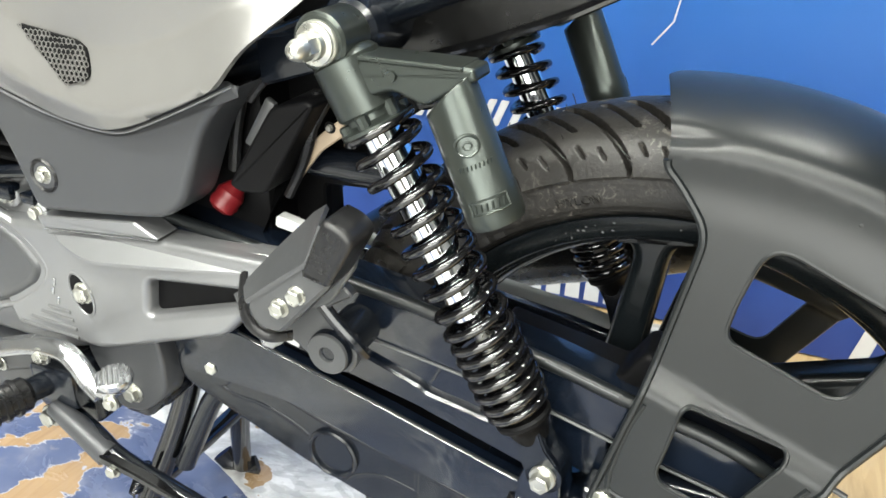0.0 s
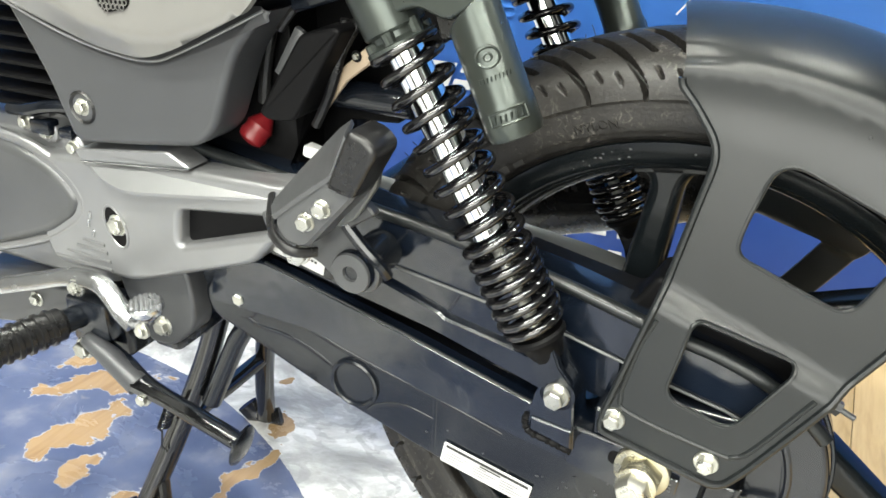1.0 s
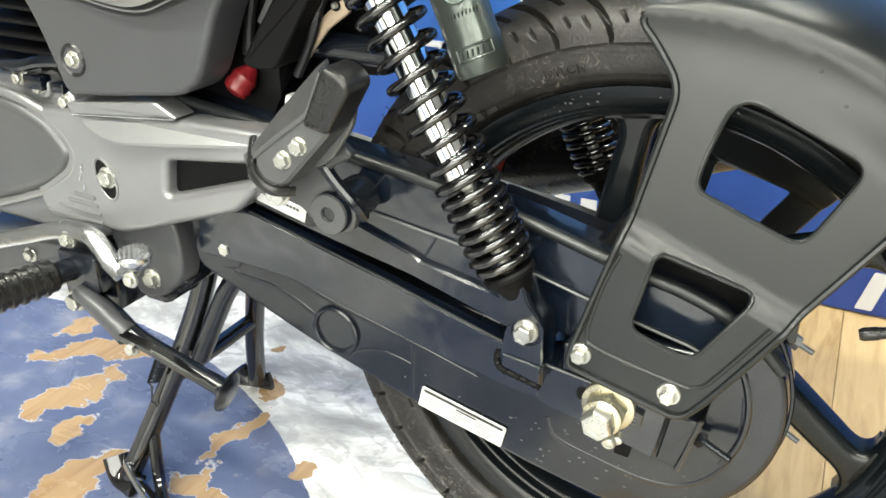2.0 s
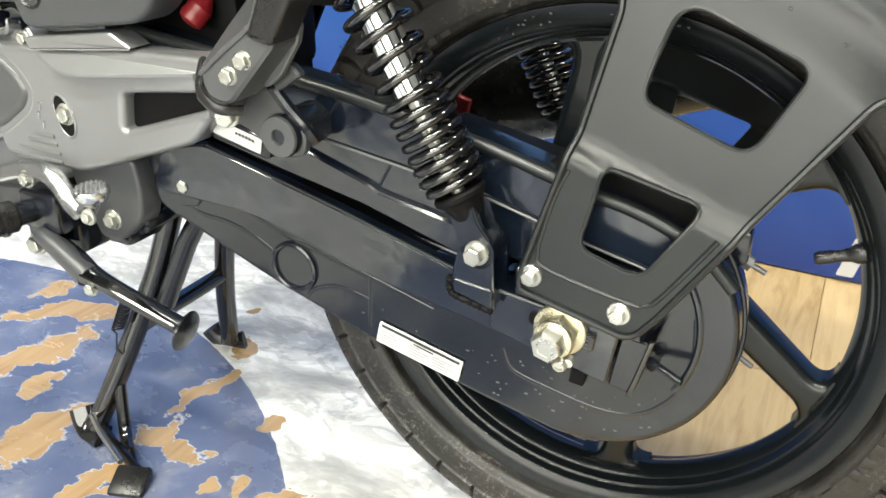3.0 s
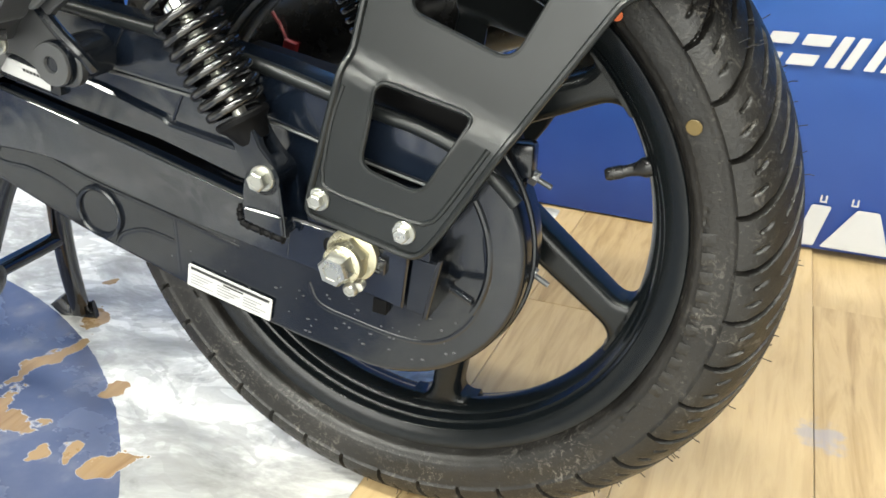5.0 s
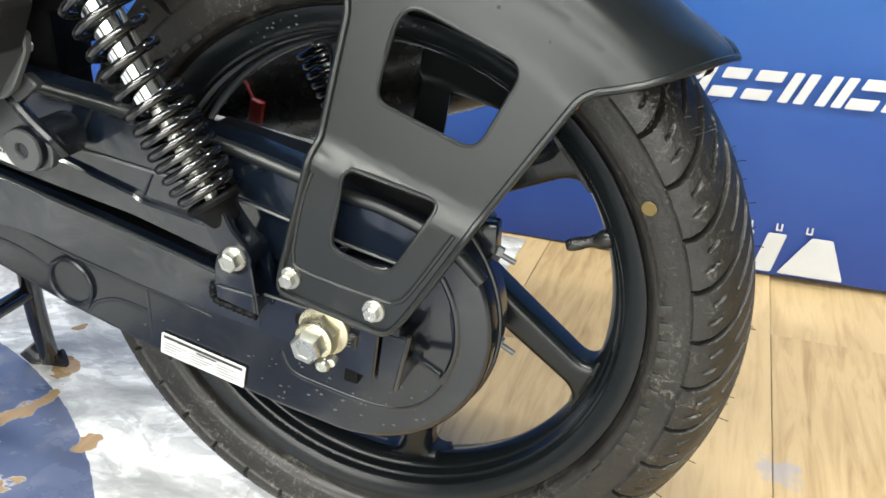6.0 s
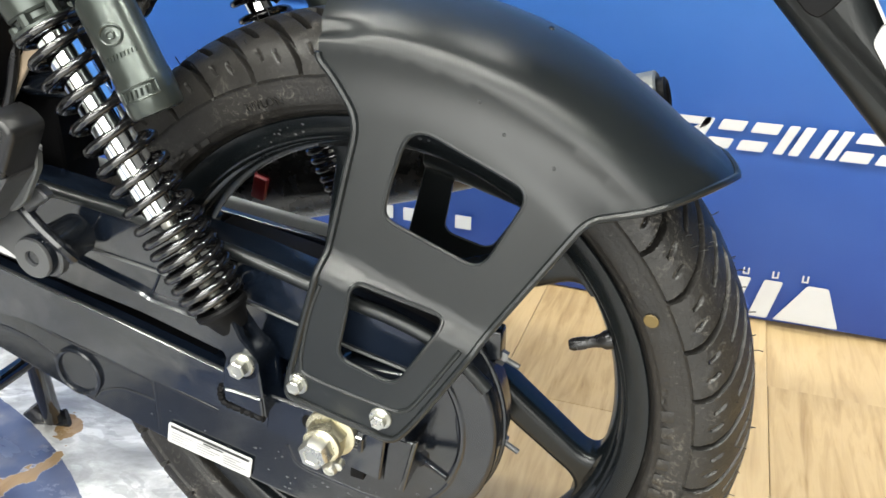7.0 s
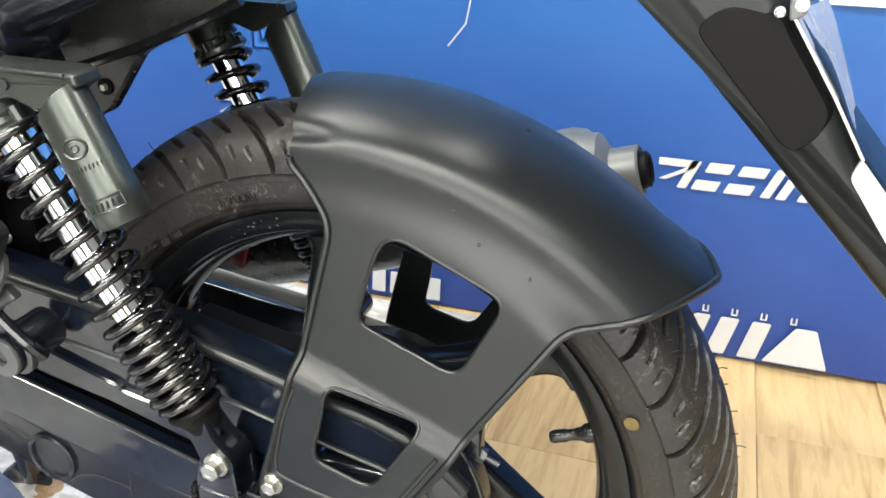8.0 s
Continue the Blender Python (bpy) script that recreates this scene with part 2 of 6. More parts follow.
def floor_print_build(nt, b):
    """Worn floor graphic: pale sheet with a blue disc, torn away in patches down to the boards."""
    v = coords(nt)
    sep = nt.nodes.new("ShaderNodeSeparateXYZ")
    nt.links.new(v, sep.inputs[0])
    dx, dy = maths(nt, "SUBTRACT", sep.outputs["X"], DISC_X), maths(nt, "SUBTRACT", sep.outputs["Y"], DISC_Y)
    rad = maths(nt, "SQRT", maths(nt, "ADD", maths(nt, "MULTIPLY", dx, dx), maths(nt, "MULTIPLY", dy, dy)))
    # pale middle of the disc, out of view, added to brighten reflections in the arm
    disc = maths(nt, "MULTIPLY", maths(nt, "GREATER_THAN", rad, 0.46), maths(nt, "LESS_THAN", maths(nt, "ADD", rad, maths(nt, "MULTIPLY", maths(nt, "SUBTRACT", tex(nt, v, 60.0, 3), 0.5), 0.004)), DISC_R))
    ex, ey = maths(nt, "ADD", sep.outputs["X"], 0.44), maths(nt, "ADD", sep.outputs["Y"], 0.34)
    rad2 = maths(nt, "SQRT", maths(nt, "ADD", maths(nt, "MULTIPLY", ex, ex), maths(nt, "MULTIPLY", ey, ey)))
    ring = maths(nt, "MULTIPLY", maths(nt, "LESS_THAN", rad2, 0.150), maths(nt, "GREATER_THAN", rad2, 0.130))
    scuff = tex(nt, coords(nt, (1.0, 1.5, 1.0)), 6.5, 7, 0.66, 0.5)
    pale = ramp(nt, scuff, [(0.32, (0.23, 0.228, 0.221)), (0.45, (0.38, 0.377, 0.367)), (0.61, (0.69, 0.685, 0.67))])
    camo = ramp(nt, tex(nt, coords(nt, (1.0, 1.7, 1.0)), 13.0, 2, 0.45, 0.8), [(0.50, 0.0), (0.515, 0.42), (0.60, 0.42), (0.612, 0.0)])
    pale = mix(nt, camo, pale, (0.27, 0.265, 0.258))
    blue = ramp(nt, tex(nt, v, 11.0, 5), [(0.3, (0.058, 0.074, 0.135)), (0.55, (0.090, 0.106, 0.170)), (0.78, (0.200, 0.208, 0.25))])
    col = mix(nt, disc, pale, blue)
    col = mix(nt, ring, col, (0.40, 0.41, 0.44))
    tear = tex(nt, coords(nt, (1.0, 1.5, 1.0)), 24.0, 5, 0.6, 0.4)
    shift = nt.nodes.new("ShaderNodeTexNoise")
    shift.inputs["Scale"].default_value, shift.inputs["Detail"].default_value = 15.0, 3.0
    nt.links.new(v, shift.inputs["Vector"])
    part_way = nt.nodes.new("ShaderNodeVectorMath")
    part_way.operation, part_way.inputs[1].default_value, part_way.inputs[2].default_value = "MULTIPLY_ADD", (0.075, 0.075, 0), (-0.0375, -0.0375, 0)
    nt.links.new(shift.outputs["Color"], part_way.inputs[0])
    moved = nt.nodes.new("ShaderNodeVectorMath")
    nt.links.new(v, moved.inputs[0])
    nt.links.new(part_way.outputs[0], moved.inputs[1])
    # each torn patch: middle, half length, half width, angle
    near = 3.0
    for px, py, long, wide, deg in TEARS:
        mp = nt.nodes.new("ShaderNodeMapping")
        mp.vector_type = "TEXTURE"
        mp.inputs["Location"].default_value, mp.inputs["Rotation"].default_value = (px, py, 0), (0, 0, radians(deg))
        mp.inputs["Scale"].default_value = (long, wide, 1)
        nt.links.new(moved.outputs[0], mp.inputs["Vector"])
        ln = nt.nodes.new("ShaderNodeVectorMath")
        ln.operation = "LENGTH"
        nt.links.new(mp.outputs[0], ln.inputs[0])
        near = maths(nt, "MINIMUM", ln.outputs["Value"], near)
    away = maths(nt, "SUBTRACT", near, maths(nt, "MULTIPLY", maths(nt, "SUBTRACT", tear, 0.5), 2.4))
    hole = ramp(nt, maths(nt, "MULTIPLY", away, 0.5), [(0.50, 1.0), (0.515, 0.0)])
    edge = ramp(nt, maths(nt, "MULTIPLY", away, 0.5), [(0.525, 1.0), (0.56, 0.0)])
    wood, fine = wood_nodes(nt, coords(nt, (9.0, 0.9, 1.0)), 0.1)
    wood = mix(nt, 0.55, wood, (0.20, 0.115, 0.062))
    col = mix(nt, maths(nt, "MULTIPLY", edge, 0.45), col, (0.70, 0.68, 0.66))
    col = mix(nt, hole, col, wood)
    dirt = ramp(nt, tex(nt, v, 26.0, 5, 0.7), [(0.64, 0.0), (0.74, 0.4)])
    col = mix(nt, dirt, col, (0.30, 0.28, 0.26))
    nt.links.new(col, b.inputs["Base Color"])
    nt.links.new(ramp(nt, scuff, [(0.3, 0.16), (0.7, 0.34)]), b.inputs["Roughness"])
    bump(nt, b, maths(nt, "ADD", maths(nt, "MULTIPLY", hole, -1.0), maths(nt, "MULTIPLY", scuff, 0.6)), 0.5, 0.0015)


def lamp_build(nt, b):
    b.inputs["Base Color"].default_value = (1, 1, 1, 1)
    b.inputs["Emission Color"].default_value = (0.93, 1.0, 0.97, 1)
    b.inputs["Emission Strength"].default_value = 8.0


def glass_build(nt, b):
    b.inputs["Base Color"].default_value = (0.95, 0.97, 0.98, 1)
    b.inputs["Roughness"].default_value, b.inputs["Transmission Weight"].default_value, b.inputs["IOR"].default_value = 0.02, 1.0, 1.45


banner_mat, wood_mat, print_mat = mat("blue_banner_vinyl", banner_build), mat("oak_laminate", wood_build), mat("worn_floor_print", floor_print_build)
lamp_mat, glass_mat = mat("lamp_diffuser", lamp_build), mat("window_glass", glass_build)


# ---- building helpers ----
def link(name, me, material, parent=None, label="", smooth=35.0):
    me.materials.append(material)
    if smooth:
        me.shade_smooth()
        me.set_sharp_from_angle(angle=radians(smooth))
    ob = new(name, me)
    ob.parent = parent
    if label:
        ob["label"] = label
    return ob


def part(name, bm, material, parent=None, label="", smooth=35.0):
    bmesh.ops.recalc_face_normals(bm, faces=bm.faces)
    me = bpy.data.meshes.new(name)
    bm.to_mesh(me)
    bm.free()
    return link(name, me, material, parent, label, smooth)


def raw(name, verts, faces, material, parent=None, label="", smooth=35.0):
    me = bpy.data.meshes.new(name)
    me.from_pydata([tuple(v) for v in verts], [], faces)
    me.update()
    return link(name, me, material, parent, label, smooth)


def basis(axis):
    w = Vector(axis).normalized()
    u = w.orthogonal().normalized()
    return u, w.cross(u), w


def lathe(bm, origin, axis, profile, seg=32, up=None, flat=0):
    """Turn (radius, along) pairs round an axis. flat: that many sides, for hexagons."""
    u, v, w = basis(axis)
    if up is not None:
        u = (Vector(up) - Vector(up).dot(w) * w).normalized()
        v = w.cross(u)
    seg = flat or seg
    o = Vector(origin)
    rings = []
    for r, h in profile:
        if r < 1e-6:
            rings.append([bm.verts.new(o + w * h)])
        else:
            rings.append([bm.verts.new(o + w * h + (u * math.cos(2 * math.pi * k / seg) + v * math.sin(2 * math.pi * k / seg)) * r) for k in range(seg)])
    for a, b in zip(rings, rings[1:]):
        for k in range(seg):
            n = (k + 1) % seg
            if len(a) == 1 and len(b) == 1:
                continue
            if len(a) == 1:
                bm.faces.new((a[0], b[k], b[n]))
            elif len(b) == 1:
                bm.faces.new((a[k], b[0], a[n]))
            else:
                bm.faces.new((a[k], b[k], b[n], a[n]))
    return bm


def rod(bm, p0, p1, r, r1=None, seg=20, chamfer=None):
    p0, p1 = Vector(p0), Vector(p1)
    h, r1 = (p1 - p0).length, r if r1 is None else r1
    c = min(r, r1) * 0.18 if chamfer is None else chamfer
    return lathe(bm, p0, p1 - p0, [(0, 0), (r - c, 0), (r, c), (r1, h - c), (r1 - c, h), (0, h)], seg)


def sweep(bm, path, r, seg=12, closed=False, squash=1.0, radii=None):
    """A round bar along a path."""
    pts = [Vector(p) for p in path]
    n = len(pts)
    rings, ref = [], None
    for i, p in enumerate(pts):
        a = pts[(i - 1) % n] if closed or i > 0 else p
        b = pts[(i + 1) % n] if closed or i < n - 1 else p
        t = (b - a).normalized()
        ref = t.orthogonal().normalized() if ref is None else (ref - ref.dot(t) * t).normalized()
        side = t.cross(ref)
        rr = radii[i] if radii else r
        rings.append([bm.verts.new(p + ref * math.cos(2 * math.pi * k / seg) * rr + side * math.sin(2 * math.pi * k / seg) * rr * squash) for k in range(seg)])
    for i in range(n if closed else n - 1):
        a, b = rings[i], rings[(i + 1) % n]
        for k in range(seg):
            bm.faces.new((a[k], a[(k + 1) % seg], b[(k + 1) % seg], b[k]))
    if not closed:
        bm.faces.new(rings[0])
        bm.faces.new(list(reversed(rings[-1])))
    return bm


def smooth_path(pts, steps=8, closed=False):
    """Catmull-Rom through the points."""
    pts = [Vector(p) for p in pts]
    n, out = len(pts), []
    for i in range(n if closed else n - 1):
        g = [pts[(i + k) % n] if closed else pts[min(max(i + k, 0), n - 1)] for k in (-1, 0, 1, 2)]
        for s in range(steps):
            t = s / steps
            out.append(0.5 * ((2 * g[1]) + (g[2] - g[0]) * t + (2 * g[0] - 5 * g[1] + 4 * g[2] - g[3]) * t * t + (3 * g[1] - g[0] - 3 * g[2] + g[3]) * t ** 3))
    if not closed:
        out.append(pts[-1])
    return out


def rounded(pts, r, steps=5):
    """Round the corners of a closed outline; r is one radius or one for each corner."""
    pts = [Vector(p) for p in pts]
    n, out = len(pts), []
    for i, p in enumerate(pts):
        rad = r[i] if isinstance(r, (list, tuple)) else r
        a, b = pts[i - 1] - p, pts[(i + 1) % n] - p
        d = min(rad, a.length * 0.45, b.length * 0.45)
        if d < 1e-5:
            out.append(p)
            continue
        s, e = p + a.normalized() * d, p + b.normalized() * d
        for k in range(steps + 1):
            t = k / steps
            out.append(s * (1 - t) ** 2 + p * 2 * t * (1 - t) + e * t * t)
    return out


def inset(outline, d):
    """Move a closed 2D outline inwards (or outwards: minus)."""
    n = len(outline)
    turn = sum(outline[i - 1].x * outline[i].y - outline[i].x * outline[i - 1].y for i in range(n))
    sign = 1 if turn > 0 else -1
    out = []
    for i, p in enumerate(outline):
        a, b = (p - outline[i - 1]), (outline[(i + 1) % n] - p)
        t = (a.normalized() + b.normalized())
        t = t.normalized() if t.length > 1e-6 else a.normalized()
        out.append(p + Vector((-t.y, t.x)) * sign * d)
    return out


def slab(bm, outline, y0, y1, chamfer=0.002, frame_of=None, holes=()):
    """A plate in the x-z plane from y0 (near face, chamfered) to y1, with holes through it."""
    place = frame_of or (lambda p, y: Vector((p.x, y, p.y)))
    loops = [outline] + [list(h) for h in holes]
    caps = {0: [], 1: []}
    near = y0 + chamfer if y1 > y0 else y0 - chamfer
    for k, lp in enumerate(loops):
        sign = 1 if k == 0 else -1
        steps = [(inset(lp, sign * chamfer), y0), (lp, near)]
        if chamfer >= 0.003:
            # a wide edge is rounded, with a narrow flat strip inside it
            quarter = [(chamfer * (1 - math.sin(q)), y0 + (near - y0) * (1 - math.cos(q))) for q in (0, radians(30), radians(60))]
            steps = [(inset(lp, sign * (chamfer + 0.0006)), y0)] + [(inset(lp, sign * d), y) for d, y in quarter] + [(lp, near)]
        rings = [[bm.verts.new(place(p, y)) for p in src] for src, y in steps + [(lp, y1)]]
        n = len(lp)
        for a, b in zip(rings, rings[1:]):
            for i in range(n):
                bm.faces.new((a[i], a[(i + 1) % n], b[(i + 1) % n], b[i]))
        caps[0].append(rings[0])
        caps[1].append(rings[-1])
    for c in caps.values():
        if len(c) == 1:
            f = bm.faces.new(c[0])
            f.normal_update()
            bmesh.ops.triangulate(bm, faces=[f])
        else:
            edges = []
            for ring in c:
                for i in range(len(ring)):
                    e = bm.edges.get((ring[i - 1], ring[i]))
                    edges.append(e)
            bmesh.ops.triangle_fill(bm, use_beauty=True, edges=edges)
    return bm


def box(bm, lo, hi, chamfer=0.002, m=None):
    lo, hi = Vector(lo), Vector(hi)
    before = set(bm.verts)
    r = bmesh.ops.create_cube(bm, size=1.0)
    for v in r["verts"]:
        v.co = Vector([lo[i] + (v.co[i] + 0.5) * (hi[i] - lo[i]) for i in range(3)])
    if chamfer:
        bmesh.ops.bevel(bm, geom=list({e for v in r["verts"] for e in v.link_edges}), offset=chamfer, segments=2, affect="EDGES", profile=0.5)
    if m is not None:
        for v in bm.verts:
            if v not in before:
                v.co = m @ v.co
    return bm


def hex_bolt(name, p, axis, r, h, material, parent, flange=1.45, dome=False, label=""):
    """A flanged hexagon head: p is where its flange sits, axis points outwards."""
    bm = bmesh.new()
    f = h * 0.22
    lathe(bm, p, axis, [(0, -0.002), (r * flange, -0.002), (r * flange, f * 0.6), (r * flange * 0.93, f), (r * 0.9, f), (0, f)], 28)
    u, v, w = basis(axis)
    q = Vector(p) + w * f * 0.9
    if dome:
        lathe(bm, q, axis, [(0, 0), (r, 0), (r, h * 0.45), (r * 0.92, h * 0.55), (0, h * 0.55)], flat=6)
        lathe(bm, q + w * h * 0.5, axis, [(r * 0.86, 0), (r * 0.84, h * 0.25), (r * 0.66, h * 0.5), (r * 0.35, h * 0.62), (0, h * 0.66)], 20)
    else:
        lathe(bm, q, axis, [(0, 0), (r, 0), (r, h * 0.72), (r * 0.86, h * 0.82), (r * 0.5, h * 0.82), (r * 0.46, h * 0.78), (0, h * 0.78)], flat=6)
    return part(name, bm, material, parent, label)


def xz(*pts):
    return [Vector(p) for p in pts]


# ---- the showroom ----
def sheet(name, lo, hi, material, label, parent=None, chamfer=0.0):
    bm = bmesh.new()
    box(bm, lo, hi, chamfer)
    ob = part(name, bm, material, parent, smooth=0)
    tagged(ob, label, kind="structure")
    return ob


x0, x1, y0, y1 = ROOM
floor = sheet("floor", (x0, y0, -0.06), (x1, y1, -0.008), wood_mat, "pale oak laminate showroom floor")
sheet("ceiling", (x0, y0, CEIL), (x1, y1, CEIL + 0.1), ceiling_paint, "plain dark grey showroom ceiling")
sheet("wall_back", (x0, y1, -0.06), (x1, y1 + 0.12, CEIL), wall_paint, "plain dark grey wall behind the banner")
sheet("wall_side", (x0 - 0.12, y0, -0.06), (x0, y1 + 0.12, CEIL), wall_paint, "plain dark grey showroom side wall")
sheet("wall_far_side", (x1, y0, -0.06), (x1 + 0.12, y1 + 0.12, CEIL), wall_paint, "plain dark grey showroom side wall")
# front wall with the shop window
WX0, WX1, WZ0, WZ1 = -1.4, 2.0, 0.4, 2.3
for nm, lo, hi in (("wall_front_low", (x0, -0.06), (x1, WZ0)), ("wall_front_high", (x0, WZ1), (x1, CEIL)), ("wall_front_a", (x0, WZ0), (WX0, WZ1)), ("wall_front_b", (WX1, WZ0), (x1, WZ1))):
    sheet(nm, (lo[0], y0 - 0.12, lo[1]), (hi[0], y0, hi[1]), wall_paint, "plain dark grey shop front wall")
window = new("window_1")
window.location = (0, 0, 0)
tagged(window, "large shop window with a thin frame", "window", kind="structure")
bm = bmesh.new()
for lo, hi in (((WX0, WZ0), (WX1, WZ0 + 0.05)), ((WX0, WZ1 - 0.05), (WX1, WZ1)), ((WX0, WZ0), (WX0 + 0.05, WZ1)), ((WX1 - 0.05, WZ0), (WX1, WZ1)), ((0.27, WZ0), (0.33, WZ1))):
    box(bm, (lo[0], y0 - 0.09, lo[1]), (hi[0], y0 - 0.04, hi[1]), 0.003)
part("window_frame", bm, alu, window)
for a, b in ((WX0 + 0.05, 0.27), (0.33, WX1 - 0.05)):
    bm = bmesh.new()
    box(bm, (a, y0 - 0.068, WZ0 + 0.05), (b, y0 - 0.062, WZ1 - 0.05), 0)
    pane = part("pane", bm, glass_mat, window, smooth=0)
    pane.visible_shadow = False

# ceiling lamps
for lx, ly in LAMPS:
    bm = bmesh.new()
    box(bm, (-0.62, -0.10, -0.045), (0.62, 0.10, 0.0), 0.006)
    lamp_ob = part("ceiling_lamp", bm, ceiling_paint)
    lamp_ob.location = (lx, ly, CEIL)
    tagged(lamp_ob, "long white strip lamp on the showroom ceiling", "ceiling lamp", "ceiling lamps")
    bm = bmesh.new()
    box(bm, (-0.585, -0.075, -0.053), (0.585, 0.075, -0.044), 0.003)
    part("diffuser", bm, lamp_mat, lamp_ob)

# laminate boards
BW, BL = 0.193, 1.21
board_mesh = {}
for i in range(-17, 16):
    for j in range(4):
        ya = y0 + 0.01 + j * BL - ((i * 0.437) % 1.0) * BL + 0.2
        lo_y, hi_y = max(ya, y0), min(ya + BL, y1)
        if hi_y - lo_y < 0.05 or i * BW < x0 or (i + 1) * BW > x1:
            continue
        key = (round(lo_y - ya, 3), round(hi_y - ya, 3))
        if key not in board_mesh:
            bm = bmesh.new()
            box(bm, (0.0004, key[0] + 0.0004, -0.008), (BW - 0.0004, key[1] - 0.0004, 0.0), 0)
            top = [e for e in bm.edges if all(abs(v.co.z) < 1e-6 for v in e.verts)]
            bmesh.ops.bevel(bm, geom=top, offset=0.0008, segments=1, affect="EDGES")
            me = bpy.data.meshes.new("board")
            bmesh.ops.recalc_face_normals(bm, faces=bm.faces)
            bm.to_mesh(me)
            bm.free()
            me.materials.append(wood_mat)
            board_mesh[key] = me
        ob = new("board", board_mesh[key])
        ob.parent = floor
        ob.location = (i * BW - 0.009, ya, 0)

# worn floor graphic, a thin sheet stuck on the boards
# widened in front, out of view, so that the bike reflects a neutral floor
bm = bmesh.new()
slab(bm, rounded(xz((-2.6, -3.3), (2.4, -3.3), (2.4, -0.30), (-0.052, -0.30), (-0.052, 0.795), (-2.6, 0.795)), 0.01), 0.0, 0.0008, 0.0002, lambda p, y: Vector((p.x, p.y, 0.0011 - y)))
tagged(part("floor_sticker", bm, print_mat, smooth=0), "worn pale vinyl floor graphic with a torn blue disc", "floor sticker", kind="structure")

# ---- the banner ----
BY = 0.804
bm = bmesh.new()
nx, nz = 60, 24
grid = [[bm.verts.new((-2.9 + 5.6 * i / nx, BY + 0.004 * math.sin(i * 0.9) + 0.003 * math.sin(j * 0.7 + i * 0.31), 0.004 + 2.2 * j / nz)) for j in range(nz + 1)] for i in range(nx + 1)]
for i in range(nx):
    for j in range(nz):
        bm.faces.new((grid[i][j], grid[i + 1][j], grid[i + 1][j + 1], grid[i][j + 1]))
bmesh.ops.solidify(bm, geom=list(bm.faces), thickness=0.0012)
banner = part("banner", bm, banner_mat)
tagged(banner, "blue printed vinyl banner with white marks, hanging to the floor", "banner")


def mark(name, strokes, ox, oz, size, slant, width, material, y=BY - 0.011):
    """Thick strokes in the banner's plane: each a run of points in units of the mark's height."""
    bm = bmesh.new()
    for st in strokes:
        pts = [(ox + (px + slant * pz) * size, oz + pz * size) for px, pz in st]
        for (ax, az), (bx, bz) in zip(pts, pts[1:]):
            d = Vector((bx - ax, bz - az))
            n = Vector((-d.y, d.x)).normalized() * width / 2
            e = d.normalized() * width * 0.35
            q = [Vector((ax, az)) + n - e, Vector((ax, az)) - n - e, Vector((bx, bz)) - n + e, Vector((bx, bz)) + n + e]
            y -= 0.00006
            bm.faces.new([bm.verts.new((v.x, y, v.y)) for v in q])
    me = bpy.data.meshes.new(name)
    bm.to_mesh(me)
    bm.free()
    return link(name, me, material, banner, smooth=0)


# ---- the motorcycle ----
bike = new("motorcycle")
bike.matrix_world = pose(0, 0.0036, 0.309, 2.0, 0, -0.58)
tagged(bike, "black and grey motorcycle parked on its centre stand", "motorcycle")

RT, HALF = 0.304, 0.051  # tyre radius, half width


